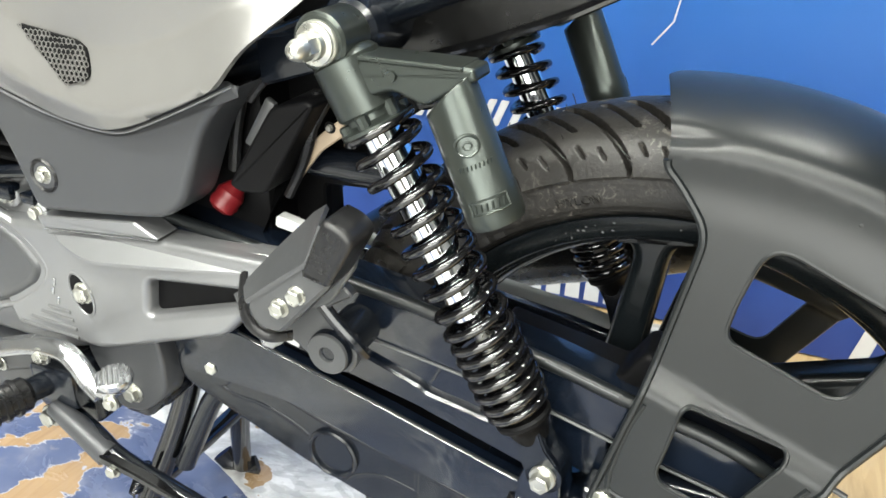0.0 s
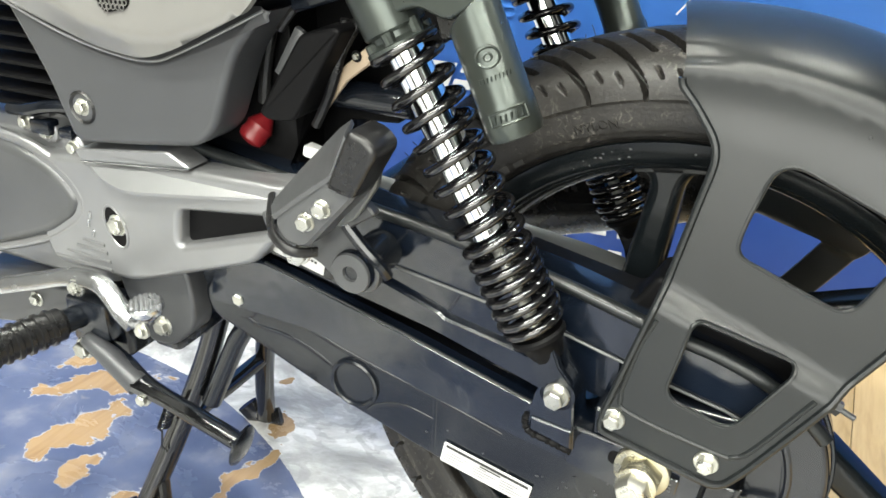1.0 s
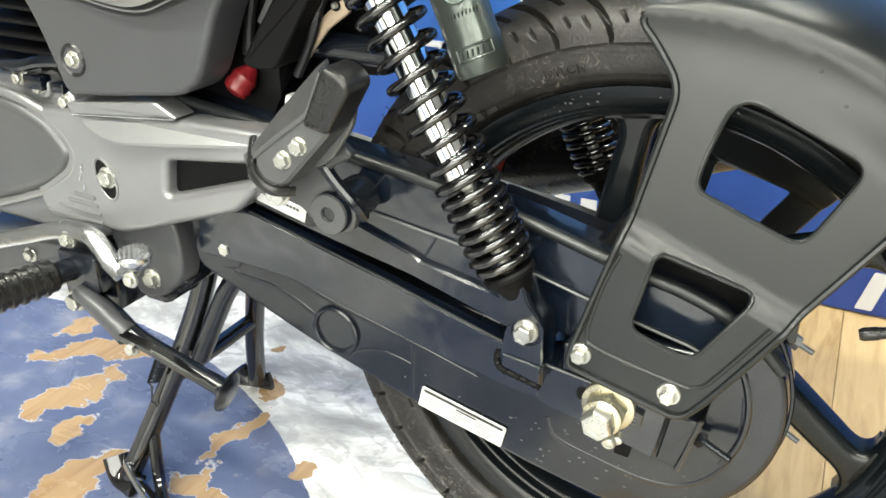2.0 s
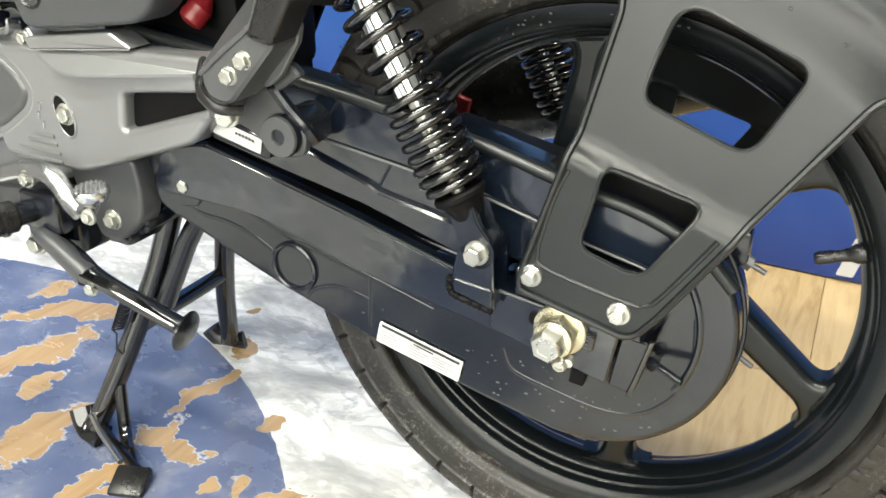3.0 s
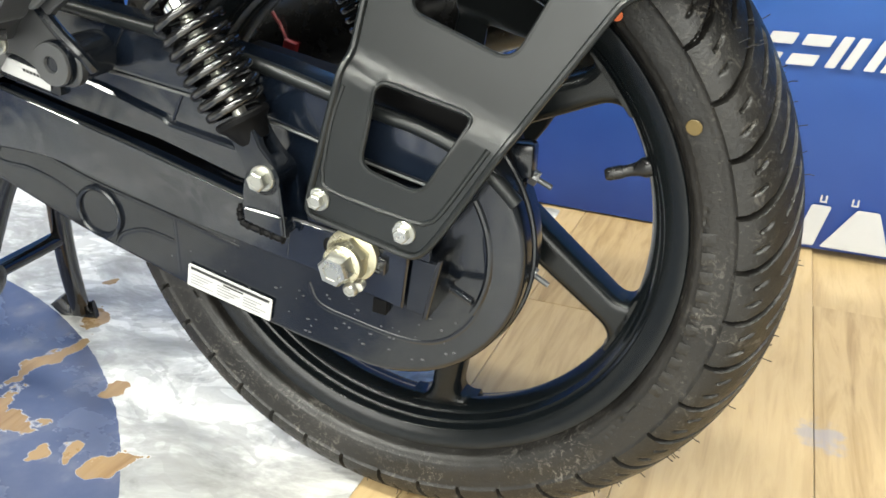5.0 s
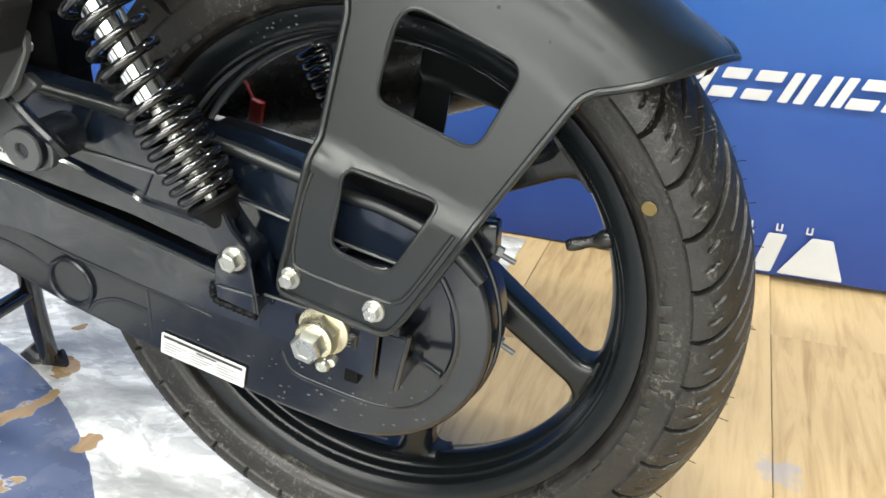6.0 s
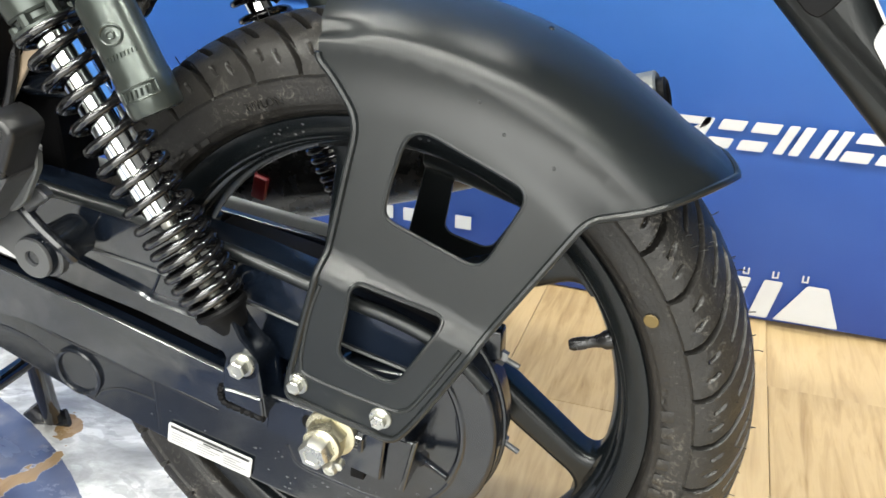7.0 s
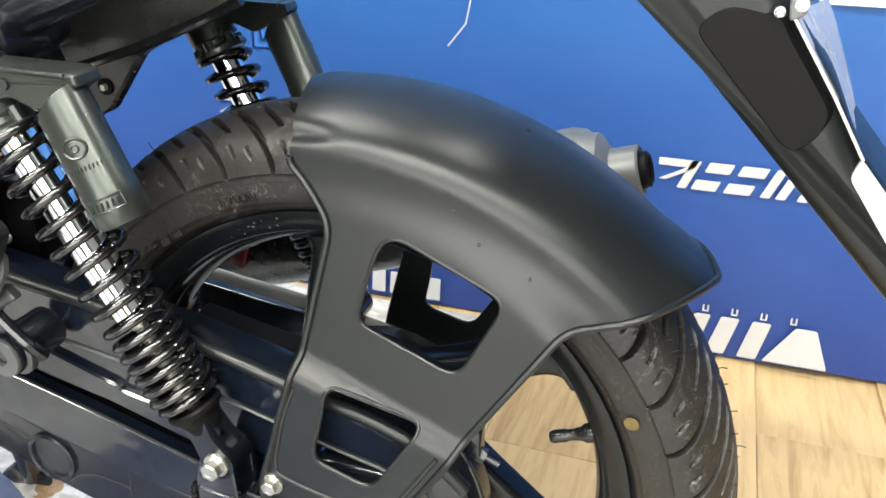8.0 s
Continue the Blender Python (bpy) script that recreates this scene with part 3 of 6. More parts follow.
# -- rear wheel --
def tyre_mesh():
    na = 41 * 40
    ctrl = [(0.2235, -0.0290), (0.2310, -0.0330), (0.2345, -0.0418), (0.246, -0.0485), (0.260, -0.0510), (0.272, -0.0500), (0.2815, -0.0460), (0.2905, -0.0370), (0.2985, -0.0230), (0.3030, -0.0085)]
    ctrl = ctrl + [(r, -y) for r, y in reversed(ctrl)]
    prof = smooth_path([(r, y, 0) for r, y in ctrl], 24)
    ln = np.concatenate([[0], np.cumsum([(b - a).length for a, b in zip(prof, prof[1:])])])
    side = 0.30 * ln[-1]
    s = np.concatenate([np.linspace(0, side, 44, endpoint=False), np.linspace(side, ln[-1] - side, 104, endpoint=False), np.linspace(ln[-1] - side, ln[-1], 45)])
    nt_ = len(s) - 1
    R = np.interp(s, ln, [p.x for p in prof])
    Y = np.interp(s, ln, [p.y for p in prof])
    nr, ny = np.gradient(Y, s), -np.gradient(R, s)
    L = np.hypot(nr, ny)
    nr, ny = nr / L, ny / L
    th = np.linspace(0, 2 * np.pi, na, endpoint=False)
    T, I = np.meshgrid(th, np.arange(nt_ + 1), indexing="ij")
    Rr, Yy = R[I], Y[I]
    depth = np.zeros_like(Rr)
    pitch = 2 * np.pi / 41
    s0, mid = float(np.interp(0.2615, R[: nt_ // 2], s[: nt_ // 2])), ln[-1] / 2
    for side in (-1, 1):
        arc_s = s[I] if side > 0 else ln[-1] - s[I]
        u = (arc_s - s0) / (mid - s0)  # 0 at the shoulder, 1 at the crown
        ph = (T - 0.0455) / pitch + (0 if side > 0 else 0.5)
        lean = 1.30 * np.clip((u - 0.08) / 0.92, 0, 1) ** 1.5
        for start, stop, shift, wid, dep in ((0.03, 0.95, 0.0, 0.050, 0.0080), (0.52, 0.90, 0.5, 0.036, 0.0070), (0.19, 0.32, 0.34, 0.032, 0.0032), (0.22, 0.36, 0.66, 0.032, 0.0032)):
            f = ph - lean - shift
            d = np.abs(f - np.round(f))
            wide = wid * (0.8 + 1.5 * np.clip(u, 0, 1))
            along = np.clip((u - start + 0.012) / 0.02, 0, 1) * np.clip((stop - u) / 0.03, 0, 1)
            depth = np.maximum(depth, dep * along * np.clip((wide - d) / 0.03, 0, 1))
    # shoulder steps below the tread and rings on the side wall
    edge = np.clip((0.2632 - Rr) / 0.0016, 0, 1) * np.clip((Rr - 0.2400) / 0.012, 0, 1) * (np.abs(Yy) > 0.03)
    depth = np.maximum(depth, 0.0018 * edge)
    wall = np.abs(Yy) > 0.03
    for r0, dep in ((0.2385, 0.0007), (0.2555, 0.0022)):
        depth = np.maximum(depth, dep * np.clip(1 - np.abs(Rr - r0) / 0.0011, 0, 1) * wall)
    # long thin lines that leave the ring and run down the wall
    deg = np.degrees((T + np.pi) % (2 * np.pi) - np.pi)
    for a0, a1 in ((28.0, 6.0), (-52.0, -30.0), (148.0, 126.0), (-172.0, -150.0)):
        q = np.clip((deg - a0) / (a1 - a0), 0, 1)
        r0 = 0.2555 - 0.0160 * q * q * (3 - 2 * q)
        depth = np.maximum(depth, 0.0016 * np.clip(1 - np.abs(Rr - r0) / 0.0010, 0, 1) * wall * (q > 0) * (q < 1))
    Rr = Rr - depth * nr[I]
    Yy = Yy - depth * ny[I]
    V = np.stack([Rr * np.cos(T), Yy, Rr * np.sin(T)], -1).reshape(-1, 3)
    n = nt_ + 1
    faces = []
    for a in range(na):
        b = (a + 1) % na
        for k in range(nt_):
            faces.append((a * n + k, a * n + k + 1, b * n + k + 1, b * n + k))
    return V, faces


bm = bmesh.new()
half_rim = [(0.2180, -0.0290), (0.2285, -0.0322), (0.2298, -0.0342), (0.2288, -0.0358), (0.2270, -0.0356), (0.2128, -0.0314), (0.2113, -0.0296), (0.2104, -0.0250), (0.2092, -0.0232), (0.2074, -0.0224), (0.2062, -0.0180), (0.2050, -0.0150), (0.2034, -0.0140), (0.2018, -0.0112), (0.2004, -0.0085), (0.1980, -0.0020)]
rim_prof = half_rim + [(r, -y) for r, y in reversed(half_rim)]
back = [(0.2140, 0.026), (0.2070, 0.014), (0.2070, -0.014), (0.2140, -0.026)]
lathe(bm, (0, 0, 0), (0, 1, 0), rim_prof + back + [rim_prof[0]], 160)
rim = part("rear_wheel", bm, rim_paint, bike, "black cast alloy wheel with six spokes")
V, F = tyre_mesh()
raw("tyre", V, F, rubber, rim, "black ribbed road tyre, new with rubber hairs", 40)

# hub and brake drum
bm = bmesh.new()
lathe(bm, (0, -0.052, 0), (0, 1, 0), [(0, 0), (0.034, 0), (0.040, 0.006), (0.046, 0.02), (0.060, 0.030), (0.074, 0.034), (0.078, 0.06), (0.078, 0.07), (0.080, 0.076), (0.080, 0.112), (0.074, 0.116), (0, 0.116)], 64)
part("hub", bm, rim_paint, rim)
for k in range(6):
    a = radians(-17.85 + 60 * k)
    mid = Vector((math.cos(a), 0, math.sin(a))) * 0.158
    dr = Vector((math.cos(a - radians(20.75)), 0, math.sin(a - radians(20.75))))
    cr_ = Vector((-dr.z, 0, dr.x))
    mid2, dr2, cr2 = (Vector((q.x, q.z)) for q in (mid, dr, cr_))

    def reach(off, radius):
        """Where the edge line at this offset meets a circle round the axle."""
        p = mid2 + cr2 * off
        b_ = p.dot(dr2)
        return p + dr2 * (-b_ + math.sqrt(b_ * b_ - p.dot(p) + radius * radius))

    sides = []
    for sg in (-1, 1):
        near, w = mid2 - dr2 * 0.145 + cr2 * sg * 0.0190, 0.0132
        hit = reach(sg * w, 0.1988)
        ang = math.atan2(hit.y, hit.x) + sg * 0.095
        end = Vector((math.cos(ang), math.sin(ang))) * 0.1988
        start = hit - dr2 * 0.019
        run = [near, mid2 - dr2 * 0.05 + cr2 * sg * (w + 0.0018)]
        run += [start * (1 - q) ** 2 + hit * 2 * q * (1 - q) + end * q * q for q in [k_ / 7 for k_ in range(8)]]
        run.append(Vector((math.cos(ang), math.sin(ang))) * 0.2055)
        sides.append(run)
    bm = bmesh.new()
    out = sides[0] + sides[1][::-1]
    slab(bm, out, -0.0090, 0.006, 0.0085)
    slab(bm, out, 0.020, 0.006, 0.0045)
    part("spoke", bm, rim_paint, rim, smooth=40)
# valve, balance marks
va = radians(18.6)
vd = Vector((math.cos(va), 0, math.sin(va)))
bm = bmesh.new()
lathe(bm, vd * 0.199 + Vector((0, -0.008, 0)), -vd + Vector((0, -0.08, 0)), [(0, -0.004), (0.0075, -0.004), (0.0078, 0.002), (0.0055, 0.006), (0.0046, 0.012), (0.0046, 0.017), (0.0052, 0.018), (0.0052, 0.028), (0.004, 0.031), (0, 0.031)], 20)
part("valve_stem", bm, soft_rubber, rim)
for nm, px, pz, m_, rr in (("paint_mark", 0.2210, 0.1105, paint_dot, 0.0056), ("paint_mark", 0.163, 0.178, orange_dot, 0.004)):
    d = Vector((px, 0, pz)).normalized()
    bm = bmesh.new()
    lathe(bm, (px, -0.0492, pz), Vector((0, -1, 0)) - d * 0.18, [(0, 0.0002), (rr, 0.0002), (rr * 0.9, 0.0007), (0, 0.0008)], 20)
    part(nm, bm, m_, rim)
# scuffed flakes on the rim
rng = random.Random(11)
for k in range(16):
    a, r = radians(rng.uniform(103, 118) if k < 11 else rng.uniform(60, 95)), rng.uniform(0.2145, 0.2245)
    s_ = rng.uniform(0.0004, 0.0012)
    y_ = float(np.interp(r, [0.2128, 0.2270], [-0.0314, -0.0356]))
    bm = bmesh.new()
    slab(bm, [Vector((s_ * math.cos(q) * rng.uniform(0.5, 1.6), s_ * math.sin(q) * rng.uniform(0.4, 1.2))) for q in (0, 1.1, 2.3, 3.4, 4.6, 5.4)], y_ - 0.0002, y_ + 0.0004, 0.00005, lambda p, y: Vector((r * math.cos(a) + p.x, y, r * math.sin(a) + p.y)))
    part("paint_flake", bm, bracket_grey, rim, smooth=0)
# rubber hairs left by the mould
rng = random.Random(4)
bm = bmesh.new()
for k in range(230):
    a = rng.uniform(0, 2 * math.pi)
    t = rng.choice((-0.036, -0.022, -0.008, 0.006, 0.020, 0.034)) + rng.uniform(-0.002, 0.002)
    r = float(np.interp(abs(t), [0, 0.0085, 0.023, 0.037], [0.304, 0.303, 0.2985, 0.2905]))
    d = Vector((math.cos(a), t * 3.5, math.sin(a))).normalized()
    p = Vector((r * math.cos(a), t, r * math.sin(a)))
    h = rng.choice((0.002, 0.003, 0.004, 0.006, 0.009))
    bend = Vector((rng.uniform(-1, 1), rng.uniform(-1, 1), rng.uniform(-1, 1))) * 0.0012
    sweep(bm, [p - d * 0.002, p + d * h * 0.5, p + d * h + bend], 0.0004, 4)
tagged(part("tyre_hairs", bm, rubber, rim), kind="stuff")


# raised writing on the side wall
def curved_text(body, size, depth, place):
    cu = bpy.data.curves.new("lettering", "FONT")
    cu.body, cu.size, cu.extrude, cu.align_x = body, size, depth, "CENTER"
    tmp = bpy.data.objects.new("lettering", cu)
    me = bpy.data.meshes.new_from_object(tmp)
    bpy.data.objects.remove(tmp)
    for v in me.vertices:
        v.co = place(v.co)
    me.update()
    return me


def side_y(r):
    return -float(np.interp(r, [0.2310, 0.2345, 0.246, 0.260, 0.272], [0.0330, 0.0418, 0.0485, 0.0510, 0.0500]))


def on_wall(centre_deg, radius, lift):
    def place(co):
        a = radians(centre_deg) - co.x / radius
        r = radius + co.y
        return Vector((r * math.cos(a), side_y(r) - lift - co.z, r * math.sin(a)))
    return place


link("lettering", curved_text("NYLON", 0.0095, 0.0006, on_wall(108.0, 0.2440, 0.0002)), rubber, rim, smooth=0)
for start, count, r in ((7.5, 6, 0.2450), (-14.0, 4, 0.2450), (128.0, 2, 0.2410)):
    for k in range(count):
        a = radians(start - k * 3.5)
        bm = bmesh.new()
        box(bm, (-0.0048, -0.0005, -0.0055), (0.0048, 0.0005, 0.0055), 0.0004, Matrix.Translation((r * math.cos(a), side_y(r) + 0.0004, r * math.sin(a))) @ Matrix.Rotation(-(a - math.pi / 2), 4, "Y"))
        part("raised_mark", bm, rubber, rim)

# -- swingarm and chain case --
bm = bmesh.new()
arm_out = rounded(xz((-0.415, 0.030), (-0.405, 0.072), (-0.350, 0.0862), (-0.208, 0.0518), (-0.104, 0.0238), (-0.050, 0.0115), (0.040, 0.0020), (0.038, -0.0430), (-0.050, -0.0270), (-0.18, -0.0040), (-0.30, 0.0280)), [0.01, 0.015, 0.012, 0.01, 0.01, 0.01, 0.003, 0.003, 0.02, 0.02, 0.02])
slab(bm, arm_out, -0.1000, -0.0875, 0.0015)
arm = part("swingarm", bm, arm_paint, bike, "blue-black painted steel swingarm")
bm = bmesh.new()
slab(bm, [p - Vector((0, 0.006)) for p in arm_out], -0.0890, -0.060, 0.002)
part("arm_core", bm, deep_black, arm)
bm = bmesh.new()
slab(bm, rounded(xz((-0.42, 0.090), (-0.22, 0.064), (-0.115, 0.051), (0.0, 0.030), (0.065, 0.012), (0.065, -0.030), (0.0, -0.020), (-0.12, 0.017), (-0.237, 0.031), (-0.42, 0.050)), 0.005), 0.097, 0.122, 0.003)
part("right_arm", bm, arm_paint, arm)
# grey strip added as the lamps' reflection on the arm's glossy top
bm = bmesh.new()
sweep(bm, [(-0.40, 0.110, 0.0885), (-0.22, 0.110, 0.0650), (-0.115, 0.110, 0.0520), (0.0, 0.110, 0.0312)], 0.0110, 10, squash=0.16)
part("brake_rod_strip", bm, muffler_grey, arm, "grey strip for the lamp sheen on top of the far arm")
bm = bmesh.new()
rod(bm, (-0.405, -0.092, 0.055), (-0.405, 0.10, 0.055), 0.028)
part("pivot_tube", bm, satin_black, arm)
# pressed top flange of the arm, catching the light along its edge
bm = bmesh.new()
sweep(bm, [(-0.346, -0.0990, 0.0856), (-0.208, -0.0990, 0.0524), (-0.104, -0.0990, 0.0244), (-0.056, -0.0990, 0.0135)], 0.0013, 8)
part("arm_flange", bm, plastic, arm)
# axle box at the rear, its end cap and end plate
bm = bmesh.new()
slab(bm, rounded(xz((-0.0530, 0.0232), (0.0452, 0.0108), (0.0388, -0.0350), (-0.0590, -0.0125)), [0.003, 0.001, 0.001, 0.004]), -0.1158, -0.088, 0.0016)
part("axle_box", bm, arm_paint, arm, "blue-black box section round the axle")
bm = bmesh.new()
sweep(bm, [(-0.0520, -0.1148, 0.0226), (0.0440, -0.1148, 0.0106)], 0.0011, 8)
part("worn_edge", bm, bracket_grey, arm, "paler grey line along the top edge")
bm = bmesh.new()
slab(bm, rounded(xz((0.0468, 0.0102), (0.0685, 0.0078), (0.0560, -0.0385), (0.0402, -0.0352)), 0.0015), -0.1140, -0.085, 0.0014)
part("end_cap", bm, satin_black, arm)
bm = bmesh.new()
slab(bm, rounded(xz((0.0672, 0.0120), (0.0712, 0.0125), (0.0588, -0.0400), (0.0550, -0.0390)), 0.001), -0.1165, -0.082, 0.0010)
part("end_plate", bm, gloss_black, arm)
AXL = Vector((0.0015, -0.1185, 0.0050))
# slot in the box, with the adjuster's mark plate in it
bm = bmesh.new()
slab(bm, rounded(xz((-0.0240, 0.0140), (0.0140, 0.0090), (0.0120, -0.0050), (-0.0260, 0.0010)), 0.006), -0.1164, -0.1150, 0.0006)
part("slot_plate", bm, deep_black, arm)
bm = bmesh.new()
slab(bm, rounded(xz((0.0140, 0.0080), (0.0285, 0.0060), (0.0270, -0.0080), (0.0125, -0.0060)), 0.002), -0.1200, -0.1150, 0.0010)
part("adjuster_plate", bm, gloss_black, arm)
for k in range(3):
    bm = bmesh.new()
    box(bm, (-0.0022, -0.0004, -0.0006), (0.0022, 0.0004, 0.0006), 0, Matrix.Translation((0.0212, -0.1202, 0.0020 - k * 0.0032)) @ Matrix.Rotation(radians(8), 4, "Y"))
    part("adjuster_mark", bm, bracket_grey, arm)
bm = bmesh.new()
lathe(bm, AXL, (0, -1, 0), [(0, -0.008), (0.0205, -0.008), (0.0205, 0.0030), (0.0190, 0.0040), (0, 0.0040)], 36)
part("axle_washer", bm, yellow_zinc, arm, "yellow zinc plated washer")
bm = bmesh.new()
lathe(bm, AXL + Vector((0, -0.004, 0)), (0, -1, 0), [(0, 0), (0.0160, 0), (0.0168, 0.002), (0.0168, 0.0090), (0.0150, 0.0115), (0, 0.0115)], flat=6, up=(1, 0, 0.35))
lathe(bm, AXL + Vector((0, -0.0150, 0)), (0, -1, 0), [(0.0150, 0), (0.0150, 0.0035), (0.0135, 0.0045), (0.0, 0.0045)], 30)
part("axle_nut", bm, yellow_zinc, arm, "yellow zinc plated axle nut")
bm = bmesh.new()
lathe(bm, AXL + Vector((-0.0005, -0.0190, 0.000)), (0, -1, 0), [(0, 0), (0.0122, 0), (0.0126, 0.001), (0.0126, 0.0105), (0.0108, 0.0130), (0.0075, 0.0130), (0.0068, 0.0120), (0, 0.0120)], flat=6)
part("axle_end", bm, zinc, arm, "bright axle bolt head")
bm = bmesh.new()
lathe(bm, AXL + Vector((0.0075, -0.0135, -0.0165)), (0.05, -1, -0.15), [(0, 0), (0.0052, 0), (0.0058, 0.001), (0.0058, 0.008), (0.0044, 0.010), (0.003, 0.010), (0.0026, 0.009), (0, 0.009)], 16)
lathe(bm, AXL + Vector((0.0130, -0.0125, -0.0150)), (0.1, -1, -0.05), [(0, 0), (0.0036, 0), (0.0036, 0.007), (0, 0.008)], 12)
part("split_pin", bm, zinc, arm, "bright end of the axle pin")
bm = bmesh.new()
rod(bm, (0.062, -0.100, -0.0120), (0.0930, -0.1120, -0.0180), 0.0029)
for k in range(9):
    lathe(bm, Vector((0.0745, -0.1048, -0.0144)) + Vector((0.0021, -0.0008, -0.0004)) * k, (1, -0.38, -0.19), [(0.0026, -0.0008), (0.0034, 0), (0.0026, 0.0008)], 14)
lathe(bm, (0.0675, -0.1021, -0.0131), (1, -0.38, -0.19), [(0, 0), (0.0062, 0), (0.0062, 0.005), (0, 0.005)], flat=6)
part("chain_adjuster", bm, satin_black, arm)
bm = bmesh.new()
slab(bm, rounded(xz((0.0065, -0.0405), (0.0185, -0.0420), (0.0170, -0.0550), (0.0050, -0.0540)), 0.001), -0.0990, -0.092, 0.0005)
part("rubber_plug", bm, deep_black, arm)

# chain case: lower half below the arm and round the sprocket
cx, cz, cr = 0.006, 0.006, 0.1185
arc = [Vector((cx + cr * math.cos(radians(a)), cz + cr * math.sin(radians(a)))) for a in range(-96, 48, 4)]
low_run = xz((-0.430, 0.035), (-0.424, 0.010), (-0.290, -0.042), (-0.174, -0.077), (-0.067, -0.101))
top_run = xz((0.060, 0.0520), (0.000, 0.0520), (-0.060, 0.012), (-0.22, 0.040), (-0.36, 0.072), (-0.412, 0.062))
case_out = rounded(arc + top_run + low_run, [0] * len(arc) + [0.01, 0.01, 0.012, 0.02, 0.012, 0.014, 0.014, 0.014, 0.03, 0.03, 0.01])
bm = bmesh.new()
slab(bm, case_out, -0.0925, -0.050, 0.005)
case = part("chain_case", bm, satin_black, bike, "black pressed steel chain case with a dusty face")
bm = bmesh.new()
sweep(bm, [Vector((p.x, -0.071, p.y)) for p in inset(case_out, -0.0005)], 0.0022, 8, closed=True)
part("seam", bm, satin_black, case)
# pressed ridges
for pts in (((-0.402, 0.042), (-0.374, 0.014), (-0.337, 0.010), (-0.308, 0.002), (-0.288, -0.008)), ((-0.309, 0.024), (-0.270, 0.011), (-0.230, 0.001), (-0.182, -0.010), (-0.120, -0.026)),
            ((-0.182, -0.010), (-0.183, -0.035), (-0.184, -0.062)), ((-0.250, -0.046), (-0.240, -0.036), (-0.215, -0.028), (-0.184, -0.033)),
            ((-0.055, -0.044), (-0.046, -0.062), (-0.018, -0.070), (0.030, -0.077), (0.062, -0.070), (0.086, -0.045), (0.096, -0.010), (0.094, 0.025))):
    bm = bmesh.new()
    sweep(bm, smooth_path([(a, -0.0886, b) for a, b in pts], 6), 0.0046, 12)
    part("pressed_ridge", bm, satin_black, case)
bm = bmesh.new()
lathe(bm, (-0.263, -0.0920, -0.019), (0, -1, 0), [(0.0250, -0.001), (0.0245, 0.0035), (0.0225, 0.0045), (0.0205, 0.0035), (0.0195, 0.0008), (0.012, 0.0006), (0, 0.0006)], 48)
part("inspection_plug", bm, satin_black, case, "round black inspection plug")
for r_, a0, a1 in ((0.092, -30, 34),):
    bm = bmesh.new()
    sweep(bm, [(cx + r_ * math.cos(radians(a)), -0.0908, cz + r_ * math.sin(radians(a))) for a in range(a0, a1, 4)], 0.0034, 10)
    part("case_lip", bm, satin_black, case)
# dust and wax specks on the lower face
rng_dust = random.Random(11)
bm = bmesh.new()
for k in range(90):
    px = rng_dust.uniform(-0.20, 0.10)
    pz = rng_dust.uniform(-0.102, -0.050) if rng_dust.random() < 0.8 else rng_dust.uniform(-0.05, 0.0)
    if (px - cx) ** 2 + (pz - cz) ** 2 > 0.108 ** 2 and not (px < -0.02 and pz > -0.070 - 0.28 * (px + 0.15) * (px > -0.15)):
        continue
    bmesh.ops.create_icosphere(bm, subdivisions=1, radius=rng_dust.uniform(0.0004, 0.0011), matrix=Matrix.Translation((px, -0.0926, pz)) @ Matrix.Diagonal((rng_dust.uniform(0.7, 2.2), 0.35, 1.0, 1.0)))
tagged(part("dust_specks", bm, bracket_grey, case), kind="stuff")
# front mounting boss
bm = bmesh.new()
slab(bm, rounded(xz((-0.408, 0.056), (-0.392, 0.060), (-0.366, 0.054), (-0.366, 0.020), (-0.392, 0.014), (-0.408, 0.030)), 0.010), -0.0945, -0.090, 0.0015)
part("mounting_boss", bm, satin_black, case)
hex_bolt("case_bolt", (-0.381, -0.0945, 0.039), (0, -1, 0), 0.0062, 0.0075, zinc, case)
for p_, q_ in (((0.112, -0.062, -0.008), (0.135, -0.062, -0.0205)), ((0.108, -0.058, 0.066), (0.131, -0.058, 0.056))):
    bm = bmesh.new()
    rod(bm, p_, q_, 0.0022, seg=12)
    lathe(bm, Vector(p_).lerp(Vector(q_), 0.30), Vector(q_) - Vector(p_), [(0, 0), (0.0060, 0), (0.0060, 0.006), (0, 0.006)], flat=6)
    part("case_stud", bm, bracket_grey, case)
bm = bmesh.new()
box(bm, (0.096, -0.066, 0.062), (0.118, -0.050, 0.088), 0.003)
part("stud_lug", bm, satin_black, case)
# warning label
LT = Matrix.Translation((-0.1325, -0.0952, -0.0690)) @ Matrix.Rotation(radians(12.3), 4, "Y")


def label_sheet(bm, lo, hi, y, m):
    bm.faces.new([bm.verts.new(m @ Vector(p)) for p in ((lo[0], y, lo[1]), (hi[0], y, lo[1]), (hi[0], y, hi[1]), (lo[0], y, hi[1]))])


